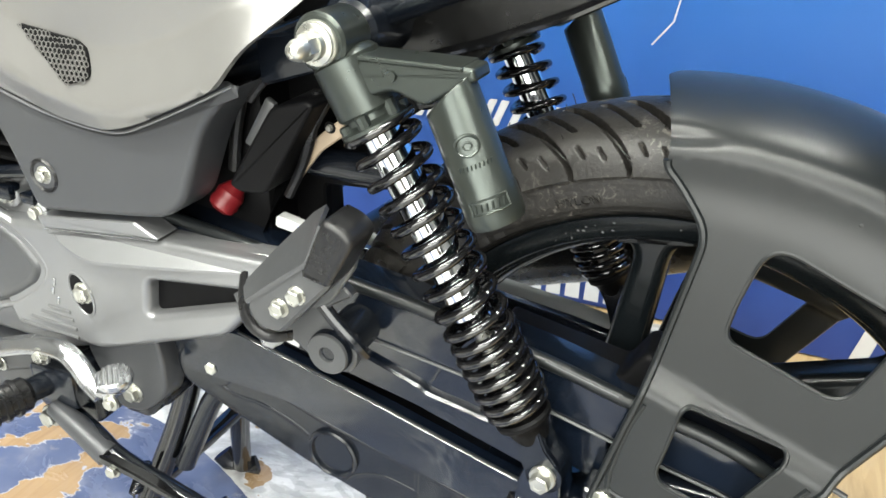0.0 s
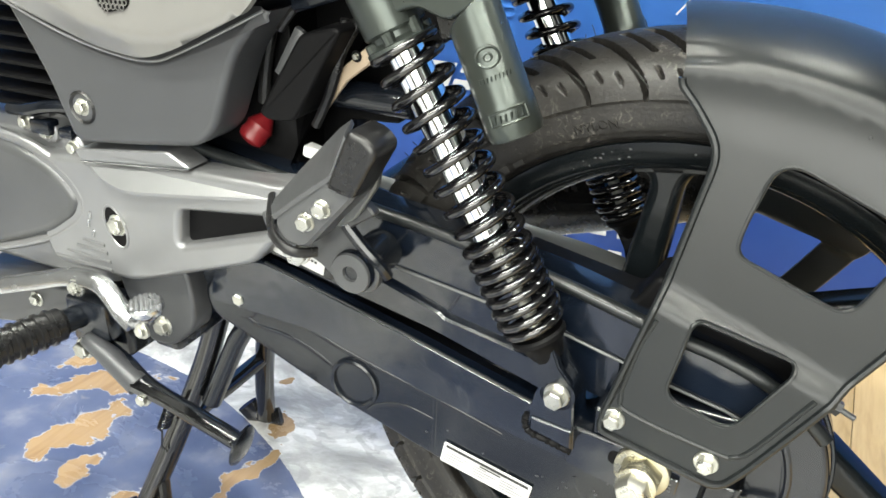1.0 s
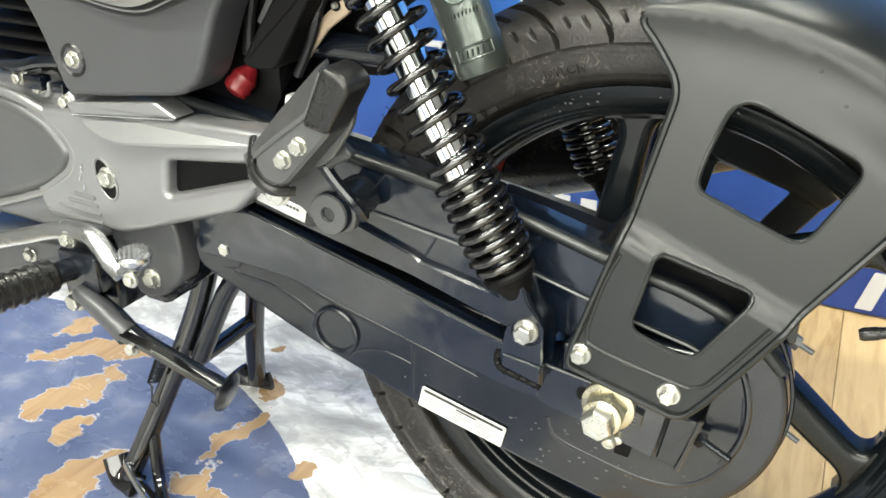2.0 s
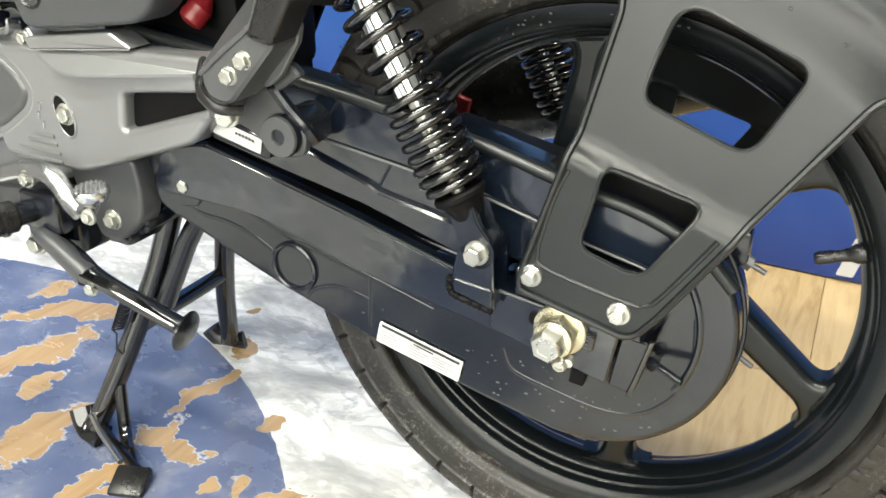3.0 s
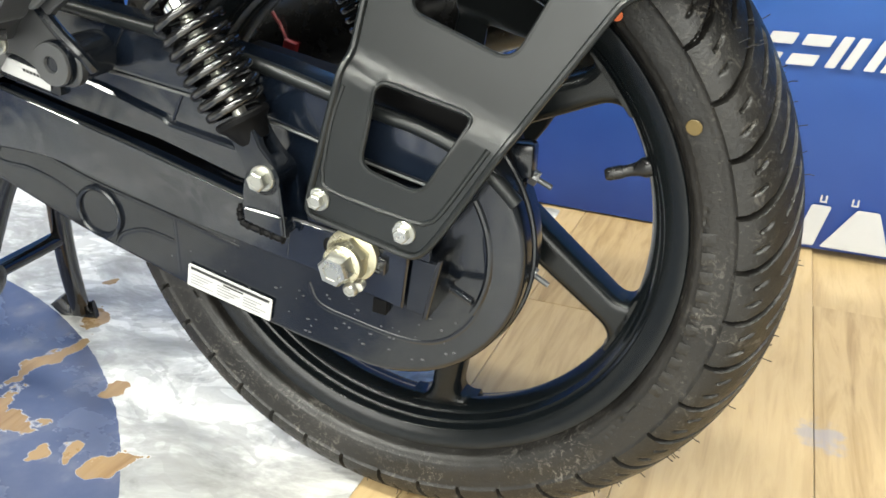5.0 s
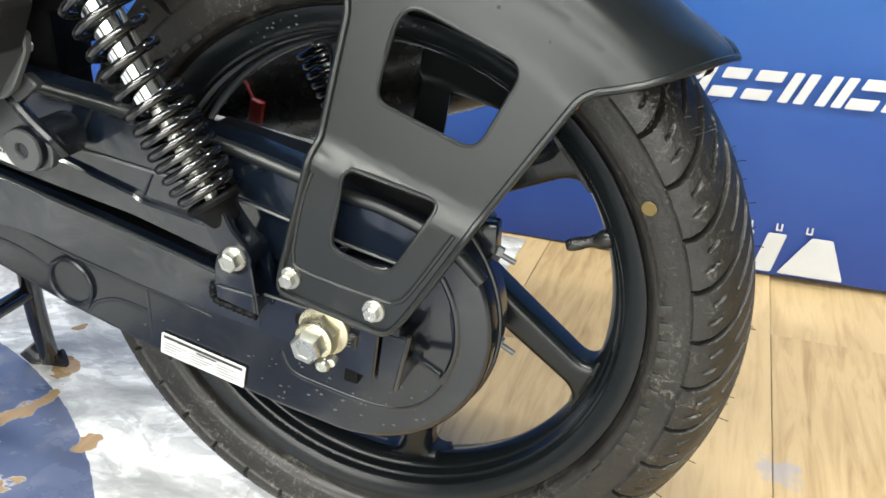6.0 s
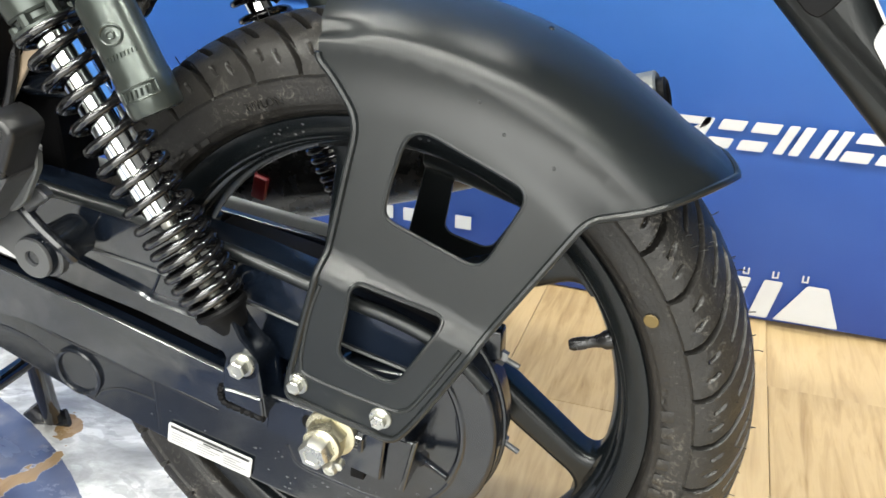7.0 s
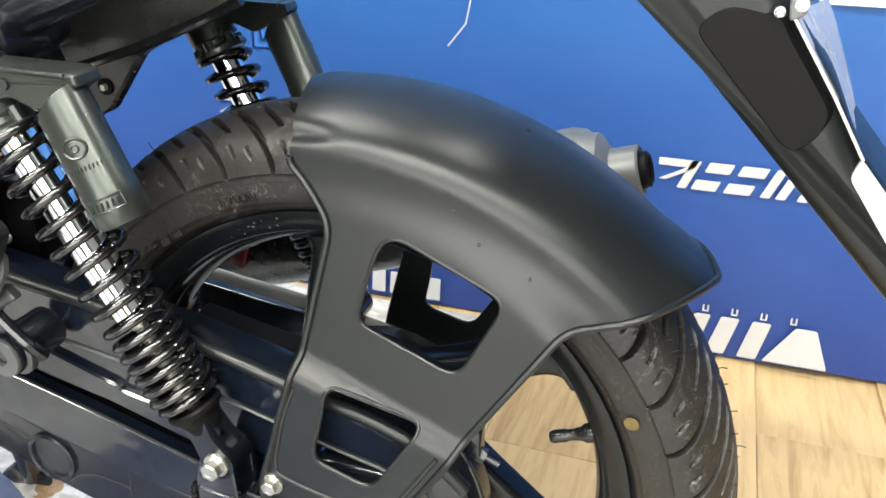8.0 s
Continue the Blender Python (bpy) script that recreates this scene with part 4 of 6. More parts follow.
bm = bmesh.new()
slab(bm, rounded(xz((-0.0420, -0.0115), (0.0420, -0.0115), (0.0420, 0.0105), (-0.0420, 0.0105)), 0.0018), -0.0004, 0.0008, 0.0002, lambda p, y: LT @ Vector((p.x, y, p.y)))
wlabel = part("warning_label", bm, sticker, case, "white warning sticker with black header and lines of small print", 0)
bm = bmesh.new()
label_sheet(bm, (-0.0392, 0.0062), (0.0392, 0.0090), -0.0008, LT)
label_sheet(bm, (-0.0060, 0.0034), (0.0140, 0.0050), -0.0008, LT)
part("header_bar", bm, print_black, wlabel, smooth=0)
bm = bmesh.new()
for c in range(3):
    for k in range(4):
        a = -0.0385 + c * 0.0265
        label_sheet(bm, (a, 0.0012 - k * 0.0029), (a + 0.023 - 0.005 * ((k * 7 + c * 2) % 3), 0.0022 - k * 0.0029), -0.0008, LT)
part("print_bars", bm, print_grey, wlabel, smooth=0)
# upper half of the case, above the arm: a pressed panel with a rolled top and a lower lip
TOP = xz((-0.43, 0.1800), (-0.266, 0.1585), (-0.173, 0.1455), (-0.0785, 0.1277), (-0.0245, 0.1138), (0.015, 0.1045), (0.0386, 0.0995), (0.0682, 0.0890), (0.095, 0.0730), (0.115, 0.0540))
LIP = xz((0.110, 0.0300), (0.080, 0.0450), (0.0477, 0.0563), (0.0276, 0.0605), (0.0072, 0.0650), (-0.0345, 0.0757), (-0.0709, 0.0848), (-0.144, 0.0967), (-0.2387, 0.1102), (-0.43, 0.1330))
bm = bmesh.new()
slab(bm, rounded(TOP + LIP, 0.006), -0.0910, -0.0560, 0.004)
upper = part("upper_chain_case", bm, arm_paint, bike, "blue-black upper chain guard")
bm = bmesh.new()
slab(bm, rounded(xz((-0.30, 0.1190), (-0.2387, 0.1102), (-0.144, 0.0967), (-0.0709, 0.0848), (-0.030, 0.0745), (-0.030, 0.0300), (-0.100, 0.0480), (-0.1746, 0.0700), (-0.30, 0.0980)), 0.003), -0.0860, -0.060, 0.0015)
part("step_panel", bm, arm_paint, upper)
bm = bmesh.new()
slab(bm, rounded(xz((-0.345, 0.110), (-0.300, 0.108), (-0.2426, 0.0960), (-0.180, 0.0765), (-0.174, 0.0720), (-0.1067, 0.0600), (-0.060, 0.0460), (-0.060, 0.0200), (-0.104, 0.0335), (-0.1860, 0.0570), (-0.268, 0.0730), (-0.345, 0.090)), 0.003), -0.0920, -0.060, 0.0020)
part("lower_strip", bm, arm_paint, upper)
# lighter grey line that paints the highlight along the lower lip
bm = bmesh.new()
sweep(bm, [Vector((p.x, -0.0908, p.y)) for p in reversed(LIP[1:-1])], 0.0012, 8)
part("panel_edge", bm, muffler_grey, upper, "grey strip for the highlight on the lower lip")
bm = bmesh.new()
sweep(bm, smooth_path([(p.x, -0.0895, p.y - 0.001) for p in TOP], 4), 0.0055, 12)
part("top_lip", bm, plastic, upper, "rolled top edge")
# thin grey line that paints the highlight above the rolled top
bm = bmesh.new()
sweep(bm, [(p.x, -0.0935, p.y + 0.0016) for p in TOP[3:5]], 0.0009, 8)
part("panel_edge", bm, bracket_grey, upper, "grey strip for the highlight on the rolled top")
# the case's top turned inwards over the sprocket
bm = bmesh.new()
slab(bm, rounded(xz((-0.125, 0.1330), (-0.0785, 0.1240), (-0.0300, 0.1150), (-0.0150, 0.1400), (0.040, 0.1340), (0.090, 0.1120), (0.114, 0.0500), (0.086, 0.0380), (0.0072, 0.0600), (-0.0709, 0.0780), (-0.125, 0.0870)), 0.006), -0.0720, -0.0340, 0.004)
part("inner_case", bm, deep_black, upper)
for a, b, yy in (((-0.206, 0.1450), (-0.231, 0.1105), -0.0912), ((-0.1625, 0.0960), (-0.1745, 0.0740), -0.0862), ((-0.085, 0.1230), (-0.100, 0.0925), -0.0912)):
    bm = bmesh.new()
    sweep(bm, [(a[0], yy, a[1]), (b[0], yy, b[1])], 0.0012, 8)
    part("panel_rib", bm, arm_paint, upper)

# shock bracket on the arm
for yy in (-0.129, -0.104):
    bm = bmesh.new()
    slab(bm, rounded(xz((-0.0880, 0.016), (-0.0821, 0.0517), (-0.0765, 0.0640), (-0.0674, 0.0690), (-0.0580, 0.0670), (-0.0515, 0.0565), (-0.0488, 0.010)), [0.003, 0.008, 0.008, 0.008, 0.008, 0.008, 0.003]), yy, yy + 0.005, 0.0012)
    part("shock_bracket", bm, arm_paint, arm)
bm = bmesh.new()
slab(bm, rounded(xz((-0.0830, 0.0330), (-0.0505, 0.0300), (-0.0500, 0.0130), (-0.0830, 0.0215)), 0.002), -0.1312, -0.1240, 0.0012)
part("bracket_foot", bm, arm_paint, arm, "turned foot of the shock bracket")
bm = bmesh.new()
sweep(bm, smooth_path([(-0.0860, -0.1270, 0.0330), (-0.0872, -0.1290, 0.0260), (-0.0830, -0.1305, 0.0190), (-0.0700, -0.1300, 0.0155), (-0.0600, -0.1295, 0.0130), (-0.0500, -0.1285, 0.0100)], 6), 0.0026, 8, radii=[0.0022 + 0.0012 * math.sin(k * 1.9) ** 2 for k in range(31)])
part("weld_bead", bm, deep_black, arm, "rough black weld bead")
bm = bmesh.new()
box(bm, (-0.0865, -0.126, 0.012), (-0.0500, -0.092, 0.024), 0.002)
part("bracket_base", bm, arm_paint, arm)


# -- mudguard over the tyre --
def smoothstep(a, b, x):
    t = min(1, max(0, (x - a) / (b - a)))
    return t * t * (3 - 2 * t)


def guard_y(x, z):
    """How far the side plate stands out at a place in the wheel's plane."""
    r = math.hypot(x, z)
    k = smoothstep(-0.006, 0.008, z - (0.141 - 0.33 * x))
    y = (1 - k) * (-0.122 + 0.09 * (z - 0.03)) + k * (-0.098 + 0.19 * (z - 0.15))
    fold = smoothstep(0.250, 0.290, r)
    return y * (1 - fold) - 0.0735 * fold


R0 = 0.290
NA = 56
LEFT = [(R0, -0.0735), (0.3010, -0.0685), (0.3115, -0.0560), (0.3200, -0.0385), (0.3258, -0.0190), (0.3280, 0.0)]
ARCH = [(p.x, p.y) for p in smooth_path([(r, y, 0) for r, y in LEFT + [(r, -y) for r, y in reversed(LEFT[:-1])]] , 4)]


def guard_angles(y):
    k = 1 - min(1, abs(y) / 0.073)
    return radians(93.0 + 3.0 * k), radians(44.0 - 5.6 * k ** 0.6)


def guard_arch(r, y, i):
    a, b = guard_angles(y)
    t = i / NA
    th = a + (b - a) * t
    # the crown rises a little towards the tail and flares at its lip
    r = R0 + (r - R0) * (0.030 + 0.008 * t * t) / 0.038
    if abs(y) < 0.0730:
        r += 0.006 * smoothstep(0.86, 1.0, t) * smoothstep(0.075, 0.03, abs(y))
    dent = math.exp(-((r - 0.299) / 0.0035) ** 2) * smoothstep(0.16, 0.0, t) * (1 if y < -0.03 else 0)
    r -= 0.0035 * dent
    return Vector((r * math.cos(th), y + 0.003 * dent, r * math.sin(th)))


arc = [Vector((v.x, v.z)) for v in (guard_arch(R0, -0.0735, i) for i in range(NA + 1))]
rear_edge = rounded([arc[-1]] + xz((0.196, 0.1985), (0.175, 0.1960), (0.1165, 0.108), (0.0974, 0.077), (0.0690, 0.0320), (0.0545, 0.0140), (-0.0330, 0.0330), (-0.0310, 0.0480), (-0.0135, 0.1120), (-0.0045, 0.1435), (0.0015, 0.1740), (0.0075, 0.2040), (0.0155, 0.2430), (-0.0040, 0.2675), (-0.0158, 0.2800)) + [arc[0]],
                    [0, 0.016, 0.02, 0.03, 0.03, 0.010, 0.010, 0.008, 0.012, 0.02, 0.02, 0.02, 0.02, 0.016, 0.012, 0.006, 0])
guard_out = arc[:-1] + rear_edge[:-1]
WIN1 = rounded(xz((0.0525, 0.2440), (0.1385, 0.2095), (0.1095, 0.1525), (0.0360, 0.1780), (0.0395, 0.2000)), [0.020, 0.014, 0.014, 0.016, 0.02], 6)
WIN2 = rounded(xz((0.0200, 0.1335), (0.0890, 0.1160), (0.0550, 0.0605), (0.0080, 0.0735), (0.0140, 0.1000)), [0.008, 0.009, 0.012, 0.014, 0.02], 6)


def inside(p, poly):
    hit = False
    for a, b in zip(poly, poly[1:] + poly[:1]):
        if (a.y > p.y) != (b.y > p.y) and p.x < (b.x - a.x) * (p.y - a.y) / (b.y - a.y) + a.x:
            hit = not hit
    return hit


def plate_mesh(bm, outline, holes, height, step, seams=()):
    """Triangulate a flat outline with holes on a fine grid and lift it by height(x, z)."""
    from mathutils import geometry
    verts, edges = [], []
    for lp in [outline, *holes]:
        k = len(verts)
        verts += lp
        edges += [(k + i, k + (i + 1) % len(lp)) for i in range(len(lp))]
    rim_pts = list(verts)
    xs, zs = [p.x for p in outline], [p.y for p in outline]
    gx = np.arange(min(xs), max(xs), step)
    gz = np.arange(min(zs), max(zs), step)
    rp = np.array([(p.x, p.y) for p in rim_pts])
    for i, a in enumerate(gx):
        for b in gz:
            p = Vector((a, b + (step / 2 if i % 2 else 0)))
            if inside(p, outline) and not any(inside(p, h) for h in holes) and np.min(np.hypot(rp[:, 0] - p.x, rp[:, 1] - p.y)) > step * 0.5:
                verts.append(p)
    out = geometry.delaunay_2d_cdt(verts, edges, [], 0, 1e-6)
    made = [bm.verts.new((p.x, height(p.x, p.y), p.y)) for p in out[0]]
    for f in out[2]:
        c = sum((out[0][i] for i in f), Vector((0, 0))) / len(f)
        if inside(c, outline) and not any(inside(c, h) for h in holes):
            bm.faces.new([made[i] for i in f])
    return made


bm = bmesh.new()
plate_mesh(bm, guard_out, [WIN1, WIN2], guard_y, 0.0055)
plate_mesh(bm, guard_out, [WIN1, WIN2], lambda x, z: -guard_y(x, z), 0.0055)
rows = [[bm.verts.new(guard_arch(r, y, i)) for i in range(NA + 1)] for r, y in ARCH]
for ra, rb in zip(rows, rows[1:]):
    for i in range(NA):
        bm.faces.new((ra[i], ra[i + 1], rb[i + 1], rb[i]))
bmesh.ops.remove_doubles(bm, verts=bm.verts, dist=0.0007)
bmesh.ops.recalc_face_normals(bm, faces=bm.faces)
if sum(f.normal.dot(f.calc_center_median()) * f.calc_area() for f in bm.faces) < 0:
    bmesh.ops.reverse_faces(bm, faces=bm.faces)
bmesh.ops.solidify(bm, geom=list(bm.faces), thickness=0.0028)
guard = part("rear_mudguard", bm, plastic, bike, "matt black plastic tyre hugger with two cut-out windows", 50)


def on_guard(pts, lift=-0.0005):
    return [Vector((p.x, guard_y(p.x, p.y) + lift, p.y)) for p in pts]


bm = bmesh.new()
lip = [guard_arch(r, y, NA) for r, y in ARCH]
left = on_guard(rear_edge[1:-1])
right = [Vector((p.x, -p.y, p.z)) for p in left]
sweep(bm, list(reversed(right)) + list(reversed(lip)) + left, 0.0027, 8)
part("edge_bead", bm, plastic, guard)
# pressed crease inside the edge of the lower plate
bm = bmesh.new()
CREASE = smooth_path([(p.x, p.y, 0) for p in xz((-0.0040, 0.1290), (-0.0120, 0.1080), (-0.0185, 0.0800), (-0.0205, 0.0640), (-0.0130, 0.0525), (0.0480, 0.0410), (0.0610, 0.0420), (0.0720, 0.0520), (0.1020, 0.0990))], 6)
sweep(bm, [Vector((p.x, guard_y(p.x, p.y) + 0.0008, p.y)) for p in CREASE], 0.0022, 8)
part("pressed_crease", bm, plastic, guard)
for win in (WIN1, WIN2):
    bm = bmesh.new()
    inner = inset(win, -0.0005)
    sweep(bm, on_guard(inner, 0.0014), 0.0018, 8, closed=True)
    part("window_bead", bm, plastic, guard)
hex_bolt("mudguard_bolt", (-0.0235, -0.1212, 0.0452), (0, -1, 0), 0.0060, 0.0075, zinc, guard)
for pts in (((-0.034, 0.044), (-0.004, 0.040), (0.010, 0.022), (-0.030, 0.026)), ((0.030, 0.036), (0.056, 0.030), (0.052, 0.008), (0.034, 0.011))):
    bm = bmesh.new()
    slab(bm, rounded(xz(*pts), 0.003), -0.1150, -0.0900, 0.001)
    part("mounting_lug", bm, deep_black, guard)
hex_bolt("mudguard_bolt", (0.0445, -0.1224, 0.0322), (0, -1, 0), 0.0060, 0.0075, zinc, guard)
for px, pz in ((0.129, 0.299), (0.116, 0.243), (0.150, 0.225), (0.098, 0.262)):
    r = math.hypot(px, pz)
    bm = bmesh.new()
    if r > 0.3:
        d = Vector((px, 0, pz)).normalized()
        lathe(bm, d * 0.3265 + Vector((0, -0.016, 0)), d + Vector((0, -0.25, 0)), [(0, 0), (0.0022, 0), (0.0018, 0.001), (0, 0.0012)], 16)
    else:
        lathe(bm, (px, guard_y(px, pz), pz), (0, -1, 0.3), [(0, -0.0005), (0.0013, 0), (0.0009, 0.0005), (0, 0.0006)], 12)
    part("moulding_pip", bm, plastic, guard)
# stay under the mudguard, from the arm
bm = bmesh.new()
slab(bm, rounded(xz((-0.040, 0.045), (0.060, 0.032), (0.062, 0.004), (-0.040, 0.010)), 0.004), -0.1135, -0.090, 0.002)
part("mudguard_stay", bm, satin_black, arm)


# -- shock absorbers --
def shock(sign):
    def P(x, y, z):
        return Vector((x, sign * y, z))
    lo, hi = P(-0.064, -0.1165, 0.058), P(-0.219, -0.1255, 0.350)
    ax = (hi - lo).normalized()
    at = lambda d: lo + ax * d
    bm = bmesh.new()
    lathe(bm, at(0.122), ax, [(0, 0), (0.0125, 0), (0.0135, 0.001), (0.0135, 0.152), (0.0165, 0.153), (0.0165, 0.178), (0, 0.178)], 40)
    body = part("shock_absorber", bm, chrome, bike, "twin shock with chrome body, black coil spring and gas canister")
    bm = bmesh.new()
    lathe(bm, at(0.045), ax, [(0, 0), (0.0052, 0), (0.0052, 0.108), (0, 0.108)], 20)
    for k in range(6):
        lathe(bm, at(0.062 + k * 0.0105), ax, [(0.0052, 0), (0.0066, 0.001), (0.0066, 0.005), (0.0052, 0.006)], 20)
    part("damper_rod", bm, zinc, body)
    # spring: open coils above, close coils below
    path, d, ang = [], 0.050, 0.4
    u, v, w = basis(ax)
    while d < 0.272:
        rr = 0.0222 if d > 0.06 else 0.0205
        path.append(at(d) + (u * math.cos(ang) + v * math.sin(ang) * sign) * rr)
        pitch = 0.0097 + (0.0165 - 0.0097) * smoothstep(0.105, 0.140, d)
        if d < 0.056 or d > 0.266:
            pitch = 0.0072
        ang += 2 * math.pi / 30
        d += pitch / 30
    bm = bmesh.new()
    sweep(bm, path, 0.0035, 12)
    part("spring", bm, spring_steel, body, "gloss black progressive coil spring")
    # seats, collar, cap, eyes
    bm = bmesh.new()
    lathe(bm, at(0.026), ax, [(0, 0), (0.012, 0), (0.014, 0.006), (0.0165, 0.012), (0.0205, 0.016), (0.0210, 0.019), (0.0195, 0.0210), (0.010, 0.0210)], 36)
    part("lower_seat", bm, deep_black, body)
    bm = bmesh.new()
    lathe(bm, at(0.268), ax, [(0.0135, 0), (0.0245, 0), (0.0250, 0.002), (0.0250, 0.0045), (0.0205, 0.006), (0.0185, 0.008), (0.0185, 0.012), (0.0135, 0.012)], 36)
    collar = part("preload_collar", bm, gunmetal, body, "stepped preload collar")
    for k in range(6):
        a = 2 * math.pi * k / 6
        q = at(0.273) + (u * math.cos(a) + v * math.sin(a)) * 0.0195
        bm = bmesh.new()
        lathe(bm, q, ax, [(0, 0), (0.0046, 0), (0.0046, 0.005 + 0.0025 * (k % 3)), (0.0036, 0.006 + 0.0025 * (k % 3)), (0, 0.006 + 0.0025 * (k % 3))], 10)
        part("collar_lug", bm, gunmetal, collar)
    bm = bmesh.new()
    lathe(bm, at(0.280), ax, [(0.0165, 0.004), (0.0205, 0), (0.0220, 0.002), (0.0220, 0.036), (0.0185, 0.040), (0.012, 0.042), (0, 0.042)], 40)
    y_ax = Vector((0, sign, 0))
    lathe(bm, hi - y_ax * 0.019, y_ax, [(0, 0), (0.0165, 0), (0.0185, 0.002), (0.0185, 0.032), (0.0165, 0.034), (0, 0.034)], 40)
    cap = part("upper_cap", bm, gunmetal, body, "gunmetal cast top mount")
    # washer and domed nut outside, rubber boss inside
    bm = bmesh.new()
    lathe(bm, hi - y_ax * 0.019, -y_ax, [(0, 0), (0.0142, 0), (0.0142, 0.0022), (0.0135, 0.003), (0.0130, 0.003), (0.0130, 0.0055), (0.0122, 0.006), (0, 0.006)], 36)
    part("washer", bm, zinc, body)
    hex_bolt("domed_nut", hi - y_ax * 0.0255, -y_ax, 0.0082, 0.017, zinc, body, 1.15, True)
    bm = bmesh.new()
    lathe(bm, hi + y_ax * 0.014, y_ax, [(0, 0), (0.017, 0), (0.021, 0.004), (0.023, 0.03), (0.023, 0.05), (0, 0.05)], 32)
    part("mounting_boss", bm, satin_black, body)
    # lower clevis and bolt
    bm = bmesh.new()
    for s in (-1, 1):
        off = Vector((0, s * 0.0085, 0))
        side = ax.cross(Vector((0, 1, 0))).normalized()
        rows = []
        for dd, w_, t_ in ((-0.012, 0.006, 0.0032), (-0.006, 0.0125, 0.0036), (0.006, 0.0130, 0.0036), (0.02, 0.0105, 0.0038), (0.036, 0.0115, 0.0055)):
            c = lo + ax * dd + off * (1 if dd < 0.03 else 0.6)
            rows.append([bm.verts.new(c + side * a * w_ + Vector((0, b * t_, 0))) for a, b in ((-1, -1), (1, -1), (1, 1), (-1, 1))])
        for ra, rb in zip(rows, rows[1:]):
            for i in range(4):
                bm.faces.new((ra[i], ra[(i + 1) % 4], rb[(i + 1) % 4], rb[i]))
        bm.faces.new(rows[0])
        bm.faces.new(rows[-1])
    bmesh.ops.bevel(bm, geom=list(bm.edges), offset=0.0012, segments=2, affect="EDGES")
    lathe(bm, lo - Vector((0, 0.0125, 0)), (0, 1, 0), [(0, 0), (0.0135, 0), (0.0135, 0.025), (0, 0.025)], 28)
    part("clevis", bm, satin_black, body)
    hex_bolt("shock_bolt", lo - y_ax * 0.0130, -y_ax, 0.0075, 0.0105, zinc, body, 1.3)
    # gas canister with its bridge
    top, bot = P(-0.139, -0.135, 0.334), P(-0.102, -0.135, 0.251)
    ca = (bot - top).normalized()
    h = (bot - top).length
    bm = bmesh.new()
    lathe(bm, top, ca, [(0, 0.0), (0.0155, 0.0), (0.0172, 0.001), (0.0180, 0.003), (0.0180, h - 0.024), (0.0186, h - 0.023), (0.0186, h - 0.004), (0.0172, h), (0.0130, h + 0.001), (0, h + 0.001)], 48)
    # slanted shoulder under the bridge
    for vert in bm.verts:
        d_ = (vert.co - top).dot(ca)
        if d_ < 0.004:
            vert.co += ca * max(-0.006, min(0.014, (-0.122 - vert.co.x) * 0.5))
    can = part("gas_canister", bm, gunmetal, body, "gunmetal gas canister with raised emblem")
    bm = bmesh.new()
    out = rounded(xz((-0.206, 0.330), (-0.192, 0.3440), (-0.119, 0.3440), (-0.117, 0.3370), (-0.150, 0.317), (-0.172, 0.325), (-0.190, 0.318)), [0.004, 0.003, 0.002, 0.002, 0.006, 0.006, 0.004])
    slab(bm, out, sign * -0.1400, sign * -0.1180, 0.003)
    lathe(bm, P(-0.172, -0.139, 0.334), Vector((0, -sign, 0)), [(0, 0), (0.004, 0), (0.0035, 0.003), (0, 0.003)], 16)
    part("bridge", bm, gunmetal, body)
    bm = bmesh.new()
    slab(bm, rounded(xz((-0.194, 0.3445), (-0.126, 0.3445), (-0.125, 0.3415), (-0.194, 0.3410)), 0.001), sign * -0.1420, sign * -0.1150, 0.001)
    part("bridge_flange", bm, gunmetal, body)
    # emblem ring and illegible raised bars
    cu, cv, cw = basis(ca)
    near = Vector((0.30, -sign * 0.91, 0.28))
    near = (near - near.dot(ca) * ca).normalized()
    side = ca.cross(near)
    bm = bmesh.new()
    ctr = lambda along, lat, rad=0.0182: top + ca * along + near * math.cos(lat / 0.018) * rad + side * math.sin(lat / 0.018) * rad
    sweep(bm, [ctr(0.038 + 0.0062 * math.sin(k * math.pi / 12), 0.0072 * math.cos(k * math.pi / 12)) for k in range(24)], 0.0010, 6, closed=True)
    sweep(bm, [ctr(0.038 + 0.0022 * math.sin(k * math.pi / 8), 0.0026 * math.cos(k * math.pi / 8)) for k in range(16)], 0.0007, 6, closed=True)
    part("raised_emblem", bm, gunmetal, can)
    for k in range(9):
        bm = bmesh.new()
        sweep(bm, [ctr(0.0495, -0.0110 + k * 0.0026), ctr(0.0525, -0.0104 + k * 0.0026)], 0.00055, 5)
        part("raised_bar", bm, gunmetal, can)
    bm = bmesh.new()
    fr = [(-0.012, 0.0715), (0.012, 0.0715), (0.012, 0.0800), (-0.012, 0.0800)]
    path = []
    for (a, b), (c, e) in zip(fr, fr[1:] + fr[:1]):
        for k in range(6):
            t = k / 6
            path.append(ctr(b + (e - b) * t, a + (c - a) * t, 0.0188))
    sweep(bm, path, 0.0008, 6, closed=True)
    part("raised_frame", bm, gunmetal, can)
    for k in range(6):
        bm = bmesh.new()
        sweep(bm, [ctr(0.0735, -0.0095 + k * 0.0036, 0.0188), ctr(0.0782, -0.0085 + k * 0.0036, 0.0188)], 0.0009, 5)
        part("raised_bar", bm, gunmetal, can)
    return body


shock(1)
shock(-1)

